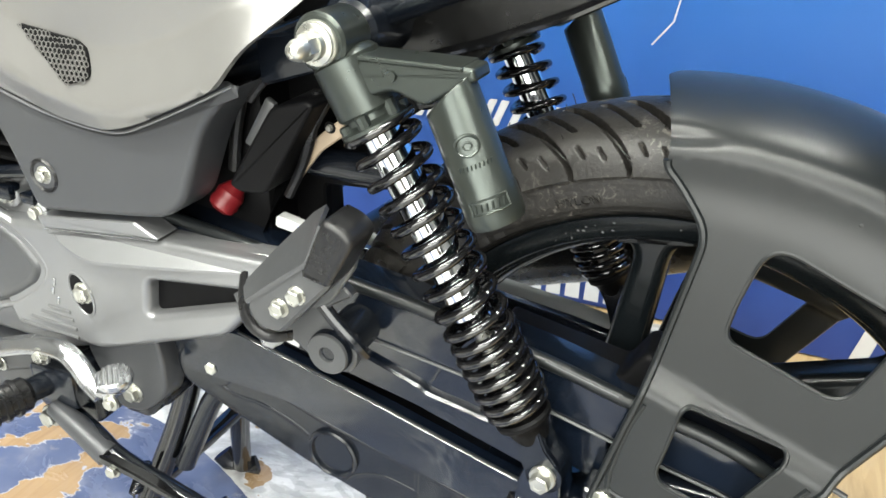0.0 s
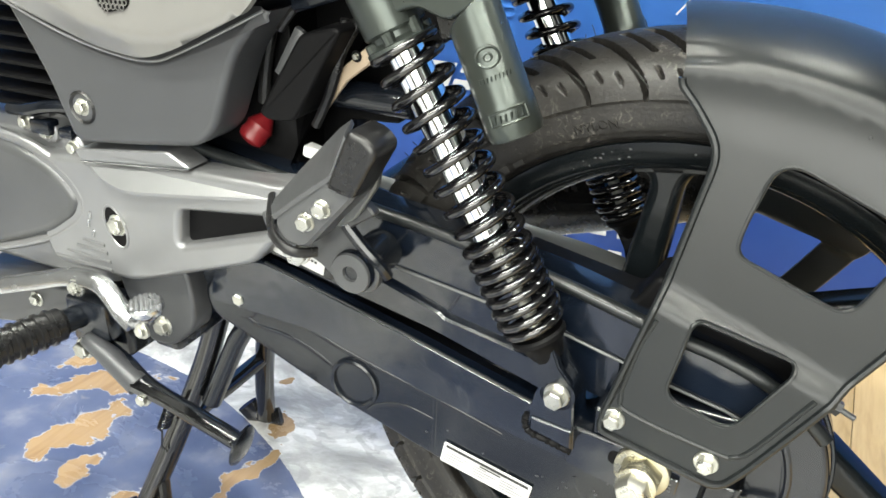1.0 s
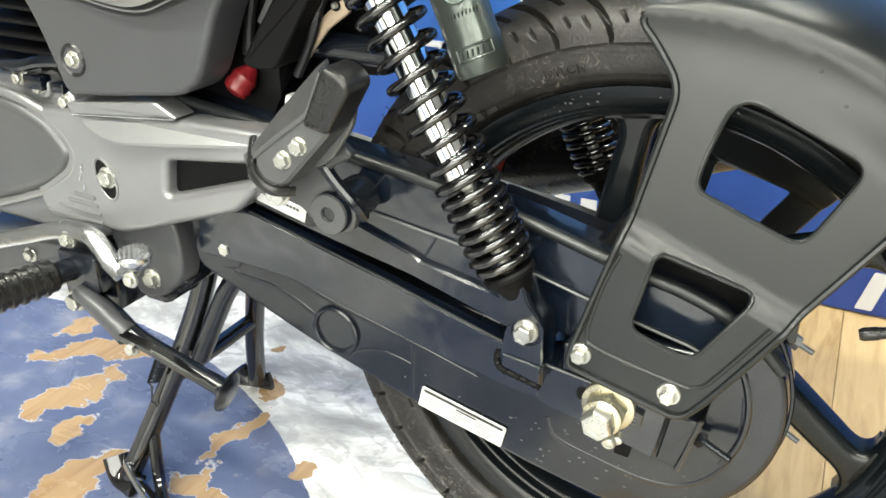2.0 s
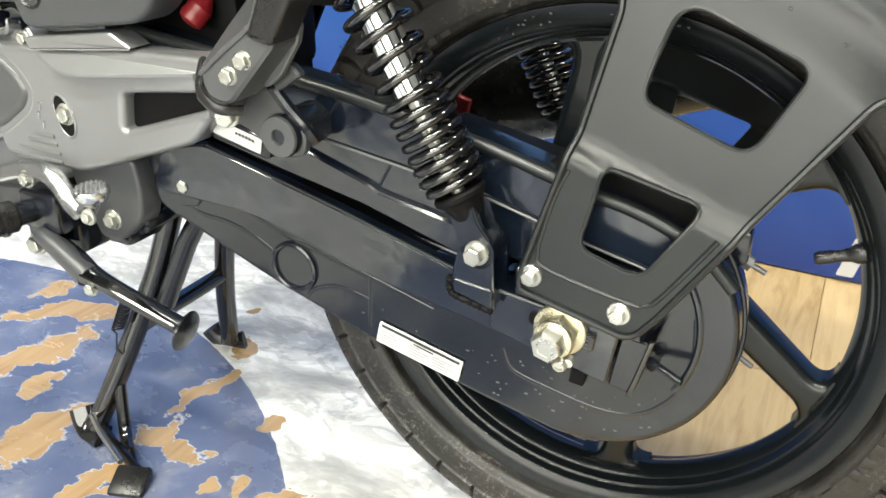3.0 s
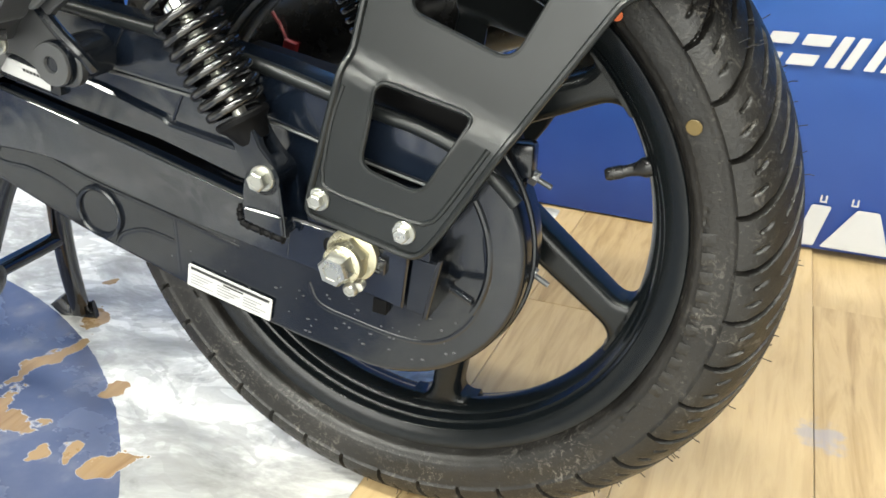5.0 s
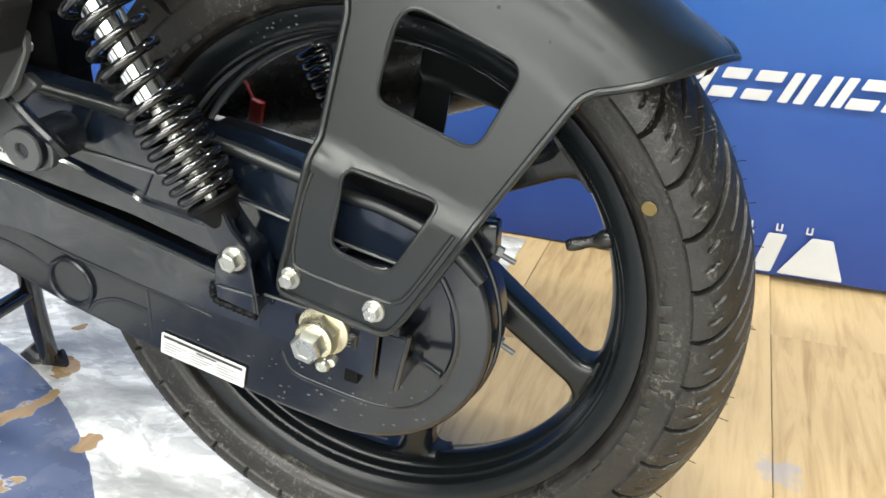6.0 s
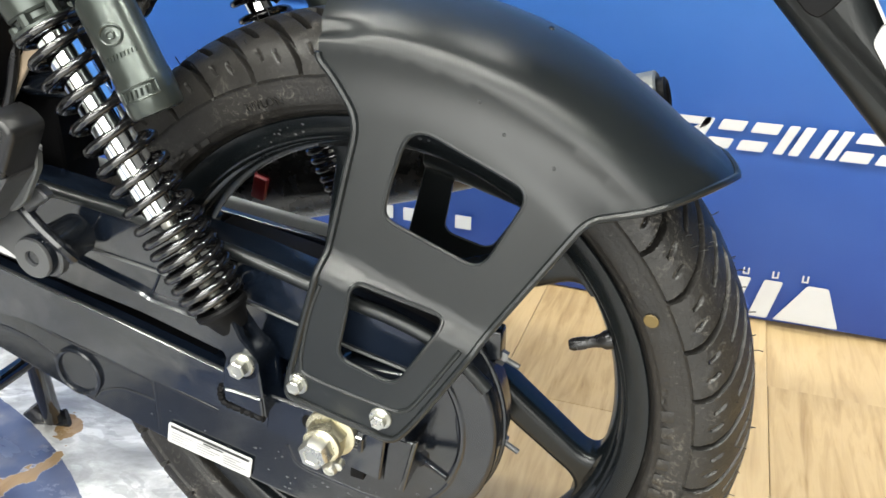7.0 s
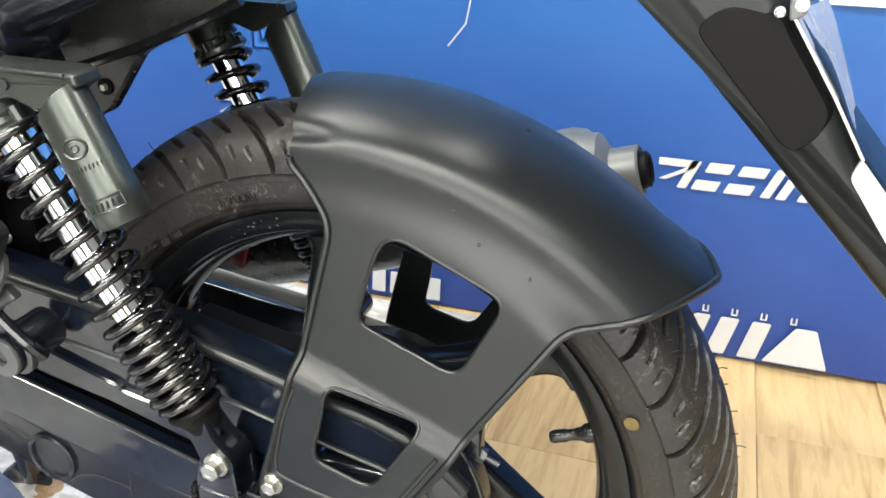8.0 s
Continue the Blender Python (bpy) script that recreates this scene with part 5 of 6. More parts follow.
# -- silver footrest hanger --
bm = bmesh.new()
HOLE = rounded(xz((-0.4205, 0.1265), (-0.312, 0.1410), (-0.322, 0.1255), (-0.4265, 0.0905)), [0.008, 0.004, 0.006, 0.008])
slab(bm, rounded(xz((-0.62, 0.150), (-0.530, 0.157), (-0.400, 0.1670), (-0.2974, 0.1705), (-0.285, 0.160), (-0.300, 0.140), (-0.325, 0.112), (-0.3441, 0.0915), (-0.4478, 0.0535), (-0.4947, 0.0375), (-0.5233, 0.039), (-0.60, 0.035)), [0.01, 0.01, 0.02, 0.01, 0.01, 0.02, 0.01, 0.01, 0.02, 0.02, 0.03, 0.02]), -0.1180, -0.090, 0.006, holes=[HOLE])
hanger = part("footrest_hanger", bm, silver, bike, "silver cast aluminium footrest hanger")
# bright upper flank, leaning back towards its top edge
bm = bmesh.new()
slab(bm, rounded(xz((-0.5246, 0.1549), (-0.3956, 0.1672), (-0.2974, 0.1711), (-0.3177, 0.1552), (-0.4134, 0.1448), (-0.4697, 0.1392), (-0.5031, 0.1455)), [0.002, 0.01, 0.004, 0.004, 0.02, 0.02, 0.02]), -0.0090, 0.008, 0.0025, lambda p, y: Vector((p.x, -0.1165 + y + 0.95 * (p.y - 0.150), p.y)))
part("hanger_ridge", bm, silver, hanger)
bm = bmesh.new()
slab(bm, rounded(xz((-0.5375, 0.1640), (-0.5302, 0.1661), (-0.4234, 0.1806), (-0.3992, 0.1690), (-0.5294, 0.1545)), 0.003), -0.1190, -0.095, 0.0014)
part("hanger_tab", bm, silver, hanger)
# bright line drawn as the highlight on the tab's lower edge
bm = bmesh.new()
sweep(bm, [(-0.5294, -0.1192, 0.1548), (-0.4600, -0.1194, 0.1622), (-0.4010, -0.1192, 0.1686)], 0.0008, 6)
part("tab_edge", bm, alu, hanger)
# slanted oval recess with its bolt; a flat black sheet paints its shade
bm = bmesh.new()
OVAL = [Vector((-0.5015 + 0.0125 * math.cos(a) - 0.0040 * math.sin(a), 0.0945 + 0.0205 * math.sin(a))) for a in [k * math.pi / 16 for k in range(32)]]
slab(bm, OVAL, -0.1184, -0.1150, 0.0002)
part("bolt_recess", bm, deep_black, hanger)
bm = bmesh.new()
sweep(bm, [Vector((p.x, -0.1182, p.y)) for p in OVAL], 0.0014, 8, closed=True)
part("recess_rim", bm, silver, hanger)
hex_bolt("hanger_bolt", (-0.4990, -0.1175, 0.0965), (0, -1, 0), 0.0085, 0.007, zinc, hanger, 1.25)
for a0, a1, zz in ((-0.5484, -0.5214, 0.0714), (-0.5590, -0.5192, 0.0632), (-0.5743, -0.5171, 0.0543), (-0.5924, -0.5169, 0.0451)):
    bm = bmesh.new()
    sweep(bm, [(a0, -0.1176, zz), (a1, -0.1176, zz - 0.0006)], 0.0022, 8)
    part("cooling_rib", bm, silver, hanger)
for k in range(3):
    bm = bmesh.new()
    box(bm, (-0.0012, -0.0008, -0.004), (0.0012, 0.0008, 0.004), 0.0004, Matrix.Translation((-0.5330 - 0.004 * (k % 2), -0.1184, 0.1000 - k * 0.0095)) @ Matrix.Rotation(radians(14), 4, "Y"))
    part("cast_mark", bm, alu, hanger)
bm = bmesh.new()
slab(bm, rounded(xz((-0.5285, 0.0420), (-0.4515, 0.0600), (-0.4355, 0.0560), (-0.4320, 0.0200), (-0.4354, -0.0070), (-0.4663, -0.0343), (-0.4975, -0.0379), (-0.5061, -0.0187), (-0.5230, 0.0150)), [0.01, 0.01, 0.01, 0.02, 0.012, 0.012, 0.012, 0.02, 0.02]), -0.105, -0.080, 0.004)
lower = part("lower_bracket", bm, dark_panel, hanger, "dark grey lower bracket")
hex_bolt("bracket_bolt", (-0.4755, -0.105, -0.0125), (0, -1, 0), 0.0075, 0.008, zinc, hanger)
# dark sheet added close behind the hole as the shade inside it
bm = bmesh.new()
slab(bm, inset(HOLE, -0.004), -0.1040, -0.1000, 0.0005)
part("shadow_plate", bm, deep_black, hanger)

# -- passenger footrest, folded up --
PA = radians(50)
pa, pn = Vector((math.cos(PA), 0, math.sin(PA))), Vector((-math.sin(PA), 0, math.cos(PA)))
bm = bmesh.new()
slab(bm, rounded(xz((-0.2215, 0.2140), (-0.2640, 0.1815), (-0.2640, 0.1700), (-0.2560, 0.1605), (-0.2395, 0.1585), (-0.1960, 0.2065), (-0.2060, 0.2190)), [0.003, 0.004, 0.006, 0.008, 0.008, 0.005, 0.004]), -0.1825, -0.152, 0.0025)
peg = part("passenger_footrest", bm, bracket_grey, bike, "folded passenger footrest with black rubber pad", 30)
bm = bmesh.new()
slab(bm, rounded(xz((-0.2165, 0.2105), (-0.2120, 0.2215), (-0.2005, 0.2475), (-0.1965, 0.2545), (-0.1830, 0.2500), (-0.1765, 0.2430), (-0.1775, 0.2375), (-0.1960, 0.2060)), [0.003, 0.01, 0.004, 0.004, 0.008, 0.004, 0.004, 0.004]), -0.1870, -0.158, 0.0040)
part("rubber_pad", bm, soft_rubber, peg, "black rubber pad", 40)
# bright plate along the upper edge: from the far edge to the ridge
bm = bmesh.new()
far_e = [Vector((-0.2860, -0.158, 0.1760)), Vector((-0.2560, -0.158, 0.2085)), Vector((-0.2200, -0.160, 0.2445)), Vector((-0.2080, -0.163, 0.2535))]
rid_e = [Vector((-0.2650, -0.1835, 0.1805)), Vector((-0.2440, -0.1838, 0.1975)), Vector((-0.2135, -0.1842, 0.2205)), Vector((-0.2000, -0.1855, 0.2505))]
rows = []
for a, b in zip(far_e, rid_e):
    n_ = Vector((0.5, 0.0, -0.86)) * 0.0035
    rows.append([bm.verts.new(q) for q in (a, b, b + n_, a + n_)])
for ra, rb in zip(rows, rows[1:]):
    for k in range(4):
        bm.faces.new((ra[k], ra[(k + 1) % 4], rb[(k + 1) % 4], rb[k]))
bm.faces.new(rows[0])
bm.faces.new(rows[-1])
part("top_plate", bm, bracket_grey, peg, "grey steel edge plate", 20)
bm = bmesh.new()
slab(bm, rounded(xz((-0.2080, 0.2165), (-0.1985, 0.2185), (-0.1942, 0.2155), (-0.1970, 0.2030), (-0.2150, 0.1760), (-0.2290, 0.1660), (-0.2390, 0.1740)), 0.003), -0.1540, -0.1480, 0.0012)
part("guide_plate", bm, muffler_grey, peg, "light grey guide plate")
bm = bmesh.new()
sweep(bm, smooth_path([(-0.2890, -0.152, 0.180), (-0.2780, -0.170, 0.1700), (-0.2660, -0.181, 0.1620), (-0.2500, -0.182, 0.1545), (-0.2380, -0.170, 0.1520)], 6), 0.0042, 10, squash=0.6)
part("rubber_strap", bm, soft_rubber, peg)
for px, pz in ((-0.2225, 0.1935), (-0.2367, 0.1810)):
    hex_bolt("peg_screw", (px, -0.1825, pz), (0, -1, 0), 0.0058, 0.006, zinc, peg, 1.2)
# its bracket
bm = bmesh.new()
slab(bm, rounded(xz((-0.302, 0.128), (-0.285, 0.160), (-0.215, 0.184), (-0.205, 0.176), (-0.232, 0.158), (-0.203, 0.131), (-0.208, 0.110), (-0.236, 0.108), (-0.262, 0.130)), [0.006, 0.01, 0.004, 0.004, 0.01, 0.012, 0.014, 0.014, 0.02]), -0.142, -0.134, 0.0015)
hb = part("peg_bracket", bm, bracket_grey, bike, "grey footrest bracket with a hollow boss")
bm = bmesh.new()
lathe(bm, (-0.2245, -0.1500, 0.1275), (0, 1, 0), [(0.0058, 0.008), (0.0058, 0.001), (0.0065, 0), (0.0158, 0), (0.0165, 0.0010), (0.0165, 0.003), (0.0058, 0.003), (0.0058, 0.008)], 40)
part("boss", bm, bracket_grey, hb)
bm = bmesh.new()
lathe(bm, (-0.2245, -0.1475, 0.1275), (0, 1, 0), [(0, 0), (0.0166, 0), (0.0172, 0.002), (0.0172, 0.046), (0, 0.046)], 40)
part("boss_barrel", bm, satin_black, hb)
bm = bmesh.new()
lathe(bm, (-0.2245, -0.141, 0.1275), (0, 1, 0), [(0, 0), (0.006, 0), (0.006, 0.005), (0, 0.005)], 20)
part("boss_core", bm, deep_black, hb)
bm = bmesh.new()
sweep(bm, smooth_path([(-0.236, -0.139, 0.166), (-0.222, -0.139, 0.150), (-0.207, -0.137, 0.134), (-0.204, -0.130, 0.122)], 6), 0.0050, 10)
part("bracket_flange", bm, satin_black, hb)
bm = bmesh.new()
box(bm, (-0.006, -0.020, -0.012), (0.020, 0.012, 0.012), 0.003, Matrix.Translation((-0.272, -0.150, 0.152)) @ Matrix.Rotation(-PA, 4, "Y"))
sweep(bm, [(-0.286, -0.160, 0.170), (-0.276, -0.166, 0.158), (-0.262, -0.166, 0.144)], 0.006, 10)
part("hinge", bm, bracket_grey, hb)
hex_bolt("hinge_pin", (-0.260, -0.163, 0.143), (0.25, -1, 0), 0.0078, 0.008, zinc, hb, 1.2)
# rod label behind the bracket
bm = bmesh.new()
slab(bm, rounded(xz((-0.026, -0.007), (0.026, -0.007), (0.026, 0.007), (-0.026, 0.007)), 0.001), 0, 0.0006, 0.0001, lambda p, y: Matrix.Translation((-0.308, -0.1000, 0.1007)) @ Matrix.Rotation(radians(13), 4, "Y") @ Vector((p.x, y - 0.0006, p.y)))
tagl = part("chassis_sticker", bm, sticker, arm, "white sticker with illegible print", 0)
bm = bmesh.new()
M2 = Matrix.Translation((-0.308, -0.1000, 0.1007)) @ Matrix.Rotation(radians(13), 4, "Y")
for k in range(6):
    label_sheet(bm, (-0.002 + k * 0.0036, 0.0012), (0.0006 + k * 0.0036, 0.0036), -0.0012, M2)
part("print_bars", bm, print_black, tagl, smooth=0)
bm = bmesh.new()
slab(bm, rounded(xz((-0.345, 0.119), (-0.275, 0.103), (-0.277, 0.083), (-0.35, 0.097)), 0.004), -0.0994, -0.066, 0.002)
part("arm_gusset", bm, satin_black, arm)

# -- side panel --
bm = bmesh.new()
slab(bm, rounded(xz((-0.585, 0.300), (-0.525, 0.277), (-0.470, 0.264), (-0.418, 0.260), (-0.375, 0.276), (-0.300, 0.308), (-0.335, 0.275), (-0.364, 0.208), (-0.385, 0.192), (-0.455, 0.182), (-0.526, 0.174), (-0.548, 0.235)), [0.01, 0.02, 0.02, 0.02, 0.02, 0.002, 0.02, 0.012, 0.012, 0.02, 0.012, 0.02]), -0.124, -0.085, 0.006)
panel = part("side_panel", bm, dark_panel, bike, "charcoal plastic side panel with a pearl grey upper shell")
SH = rounded(xz((-0.70, 0.335), (-0.600, 0.302), (-0.525, 0.280), (-0.470, 0.267), (-0.418, 0.263), (-0.380, 0.275), (-0.302, 0.311), (-0.286, 0.335), (-0.232, 0.380), (-0.20, 0.45), (-0.70, 0.47)), [0.01, 0.03, 0.03, 0.03, 0.03, 0.03, 0.02, 0.02, 0.03, 0.02, 0.02])


def shell_y(x, z):
    """Outer skin of the upper shell: a crease above the trim line, a bright flank, a scooped top."""
    zc = float(np.interp(x, [-0.70, -0.60, -0.499, -0.468, -0.42, -0.385, -0.34, -0.29, -0.265, -0.235, -0.20], [0.372, 0.336, 0.304, 0.292, 0.283, 0.285, 0.297, 0.319, 0.343, 0.385, 0.45]))
    s = z - zc
    top = 0.040 + 0.10 * max(0.0, x + 0.45) * 0.3
    below = 0.55 * max(0.0, -s)
    flank = 0.34 * max(0.0, min(s, top))
    scoop = -0.22 * max(0.0, s - top)
    end = 0.05 * smoothstep(-0.30, -0.20, x)
    return -0.146 + below + flank + scoop + end


bm = bmesh.new()
plate_mesh(bm, SH, [], shell_y, 0.006)
bmesh.ops.recalc_face_normals(bm, faces=bm.faces)
if sum(f.normal.y for f in bm.faces) > 0:
    bmesh.ops.reverse_faces(bm, faces=bm.faces)
bmesh.ops.solidify(bm, geom=list(bm.faces), thickness=0.004)
shell = part("upper_shell", bm, warm_silver, panel, "pearl grey upper shell", 60)
bm = bmesh.new()
sweep(bm, smooth_path([(-0.600, -0.128, 0.303), (-0.525, -0.129, 0.2775), (-0.470, -0.129, 0.2645), (-0.418, -0.129, 0.2605), (-0.380, -0.129, 0.2725), (-0.302, -0.127, 0.309)], 8), 0.0011, 8)
part("trim_line", bm, silver, panel, "thin bright trim line")
bm = bmesh.new()
VENT = rounded(xz((-0.487, 0.337), (-0.424, 0.329), (-0.417, 0.303), (-0.440, 0.298)), [0.004, 0.012, 0.008, 0.006], 6)
VY = lambda p: shell_y(p.x, p.y)
slab(bm, VENT, -0.0022, 0.003, 0.0004, lambda p, y: Vector((p.x, VY(p) + y, p.y)))
vent = part("vent", bm, deep_black, panel, "black mesh vent")
bm = bmesh.new()
for i in range(20):
    for j in range(14):
        c = Vector((-0.490 + i * 0.0042 + (j % 2) * 0.0021, 0.296 + j * 0.0036))
        if inside(c, inset(VENT, 0.0006)):
            lathe(bm, (c.x, VY(c) - 0.0030, c.y), (0, -1, 0.1), [(0.00240, 0), (0.00240, 0.0006), (0.00185, 0.0006), (0.00185, 0)], flat=6, up=(0, 0, 1))
part("mesh", bm, warm_silver, vent)
bm = bmesh.new()
lathe(bm, (-0.5086, -0.1225, 0.2087), (0, -1, 0), [(0.0150, -0.001), (0.0150, 0.002), (0.0135, 0.0035), (0.0118, 0.002), (0.0115, 0.0), (0, 0.0)], 36)
part("grommet", bm, soft_rubber, panel)
hex_bolt("panel_bolt", (-0.5090, -0.1230, 0.2090), (0, -1, 0), 0.0056, 0.0060, zinc, panel, 1.45)

# -- engine side, seen at the edge --
bm = bmesh.new()
COVER = rounded(xz((-0.76, 0.168), (-0.640, 0.1590), (-0.6085, 0.1550), (-0.5732, 0.1433), (-0.5522, 0.1279), (-0.5420, 0.1120), (-0.5520, 0.0940), (-0.5900, 0.0690), (-0.6401, 0.0500), (-0.76, 0.010)), 0.012)
slab(bm, COVER, -0.1215, -0.085, 0.010)
engine = part("engine_cover", bm, bracket_grey, bike, "grey rounded engine side cover")
bm = bmesh.new()
sweep(bm, [Vector((p.x, -0.1130, p.y)) for p in inset(COVER, -0.0035)], 0.0055, 10, closed=True)
part("cover_rim", bm, silver, engine, "bright cast rim")
for bx, bz in ((-0.612, 0.176), (-0.585, 0.170), (-0.552, 0.160)):
    bm = bmesh.new()
    lathe(bm, (bx, -0.088, bz), (0, -1, 0), [(0, 0), (0.0125, 0), (0.0115, 0.016), (0.0095, 0.018), (0, 0.018)], 24)
    part("bolt_boss", bm, silver, engine)
    hex_bolt("cover_bolt", (bx, -0.1055, bz), (0, -1, 0), 0.0055, 0.006, zinc, engine, 1.3)
bm = bmesh.new()
slab(bm, rounded(xz((-0.75, 0.165), (-0.55, 0.165), (-0.50, 0.150), (-0.50, 0.030), (-0.56, 0.010), (-0.75, 0.010)), 0.02), -0.100, 0.06, 0.006)
part("crankcase", bm, silver, engine)
for k in range(9):
    bm = bmesh.new()
    box(bm, (-0.74, -0.085, 0.180 + k * 0.014), (-0.565, 0.07, 0.184 + k * 0.014), 0.0015)
    part("cooling_fin", bm, deep_black, engine)
bm = bmesh.new()
rod(bm, (-0.65, 0, 0.16), (-0.65, 0, 0.32), 0.05)
part("cylinder", bm, deep_black, engine)
bm = bmesh.new()
sweep(bm, smooth_path([(-0.63, -0.105, 0.186), (-0.60, -0.110, 0.190), (-0.575, -0.108, 0.196), (-0.545, -0.10, 0.198)], 6), 0.006, 10)
box(bm, (-0.600, -0.112, 0.168), (-0.575, -0.098, 0.182), 0.002)
box(bm, (-0.565, -0.110, 0.168), (-0.548, -0.098, 0.178), 0.002)
part("breather_pipe", bm, satin_black, engine)
bm = bmesh.new()
slab(bm, rounded(xz((-0.76, -0.012), (-0.66, 0.000), (-0.575, 0.0085), (-0.551, 0.0035), (-0.590, -0.026), (-0.6237, -0.0477), (-0.76, -0.075)), 0.010), -0.1180, -0.02, 0.004)
part("sprocket_cover", bm, bracket_grey, engine)
hex_bolt("cover_bolt", (-0.640, -0.1180, -0.0185), (0, -1, 0), 0.006, 0.006, zinc, engine)

# gear lever
bm = bmesh.new()
sweep(bm, smooth_path([(-0.75, -0.135, -0.030), (-0.688, -0.135, -0.008), (-0.608, -0.135, 0.0195), (-0.5592, -0.135, 0.0360), (-0.522, -0.135, 0.0390), (-0.505, -0.136, 0.0300), (-0.492, -0.138, 0.0175), (-0.476, -0.140, 0.0085)], 8), 0.0098, 12, squash=0.55)
lever = part("gear_lever", bm, alu, bike, "bright aluminium gear lever with ribbed toe pad")
bm = bmesh.new()
TP, TA = Vector((-0.450, -0.1450, 0.0350)), Vector((0.06, -0.08, 1.0)).normalized()
lathe(bm, TP, TA, [(0, -0.010), (0.009, -0.010), (0.0145, -0.004), (0.0165, 0.001), (0.0160, 0.0045), (0.0140, 0.006), (0, 0.006)], 32)
sweep(bm, [(-0.476, -0.139, 0.010), (-0.462, -0.141, 0.014), (-0.451, -0.143, 0.028)], 0.0068, 10)
pad = part("toe_pad", bm, alu, lever)
tu, tv, tw = basis(TA)
for k in range(7):
    c = -0.0126 + k * 0.0042
    hw = math.sqrt(max(0.0, 0.0145 ** 2 - c * c))
    bm = bmesh.new()
    sweep(bm, [TP + TA * 0.0062 + tu * c + tv * hw * 0.95, TP + TA * 0.0070 + tu * c, TP + TA * 0.0062 + tu * c - tv * hw * 0.95], 0.0013, 6)
    part("rib", bm, alu, pad)
hex_bolt("toe_pin", (-0.455, -0.1500, 0.0120), (0, -1, 0), 0.0055, 0.005, zinc, lever)
hex_bolt("lever_bolt", (-0.5450, -0.1405, 0.0300), (0, -1, 0), 0.0065, 0.006, zinc, lever)

# rider's footrest
bm = bmesh.new()
p0, p1 = Vector((-0.560, -0.150, -0.008)), Vector((-0.590, -0.262, -0.006))
rod(bm, p0, p1, 0.0165, seg=24, chamfer=0.004)
d = (p1 - p0).normalized()
rest = part("rider_footrest", bm, soft_rubber, bike, "black ribbed rubber rider footrest")
for k in range(9):
    bm = bmesh.new()
    lathe(bm, p0 + d * (0.012 + k * 0.011), d, [(0.0160, 0), (0.0185, 0.0012), (0.0185, 0.0052), (0.0160, 0.0064)], 24)
    part("rib", bm, soft_rubber, rest)
bm = bmesh.new()
rod(bm, (-0.552, -0.110, -0.008), p0 + d * 0.004, 0.012)
box(bm, (-0.575, -0.135, -0.030), (-0.520, -0.095, 0.012), 0.005)
part("footrest_mount", bm, satin_black, rest)

# -- stands --
bm = bmesh.new()
for s in (-1, 1):
    f = -0.3135 if s > 0 else -0.302
    sweep(bm, smooth_path([(-0.455, s * 0.045, -0.015), (-0.480, s * 0.055, -0.09), (-0.520, s * 0.085, -0.20), (-0.553, s * 0.118, f + 0.012)], 6), 0.0125, 14)
stand = part("centre_stand", bm, gloss_black, bike, "gloss black tubular centre stand on the floor")
bm = bmesh.new()
sweep(bm, [(-0.508, -0.078, -0.165), (-0.508, 0.078, -0.165)], 0.010, 12)
part("cross_bar", bm, gloss_black, stand)
for s in (-1, 1):
    f = -0.3135 if s > 0 else -0.302
    bm = bmesh.new()
    sweep(bm, smooth_path([(-0.580, s * 0.112, f + 0.026), (-0.568, s * 0.118, f + 0.008), (-0.548, s * 0.122, f + 0.004), (-0.534, s * 0.126, f + 0.009)], 6), 0.0150, 14, squash=0.32)
    part("stand_foot", bm, gloss_black, stand)
bm = bmesh.new()
sweep(bm, smooth_path([(-0.548, -0.118, -0.285), (-0.500, -0.135, -0.290), (-0.456, -0.150, -0.292)], 6), 0.0055, 10)
sweep(bm, smooth_path([(-0.53, -0.092, -0.22), (-0.505, -0.118, -0.285), (-0.470, -0.145, -0.296), (-0.452, -0.152, -0.298)], 6), 0.007, 10)
part("tread_bar", bm, gloss_black, stand)
bm = bmesh.new()
sweep(bm, smooth_path([(-0.548, -0.124, -0.268), (-0.515, -0.140, -0.274), (-0.470, -0.158, -0.280)], 6), 0.0038, 10)
part("tread_rod", bm, alu, stand, "bare bright steel rod")
bm = bmesh.new()
box(bm, (-0.02, -0.018, -0.006), (0.02, 0.018, 0.006), 0.004, Matrix.Translation((-0.452, -0.165, -0.296)) @ Matrix.Rotation(radians(20), 4, "Z") @ Matrix.Rotation(radians(20), 4, "X"))
part("tread_pad", bm, soft_rubber, stand)
bm = bmesh.new()
path = [Vector((-0.497, -0.090, -0.120)) + Vector((-0.012, -0.008, -0.034)) * (k / 90) + Vector((math.cos(k * 0.75) * 0.0065, math.sin(k * 0.75) * 0.0065, 0)) for k in range(90)]
path += [Vector((-0.5115, -0.0990, -0.160)), Vector((-0.5150, -0.1000, -0.182)), Vector((-0.5120, -0.0960, -0.190))]
sweep(bm, path, 0.0013, 6)
part("return_spring", bm, satin_black, stand)
bm = bmesh.new()
sweep(bm, [(-0.405, -0.05, -0.005), (-0.435, -0.05, -0.05), (-0.470, -0.062, -0.13)], 0.011, 12)
rod(bm, (-0.455, -0.095, -0.015), (-0.455, 0.09, -0.015), 0.014)
part("stand_pivot", bm, satin_black, stand)

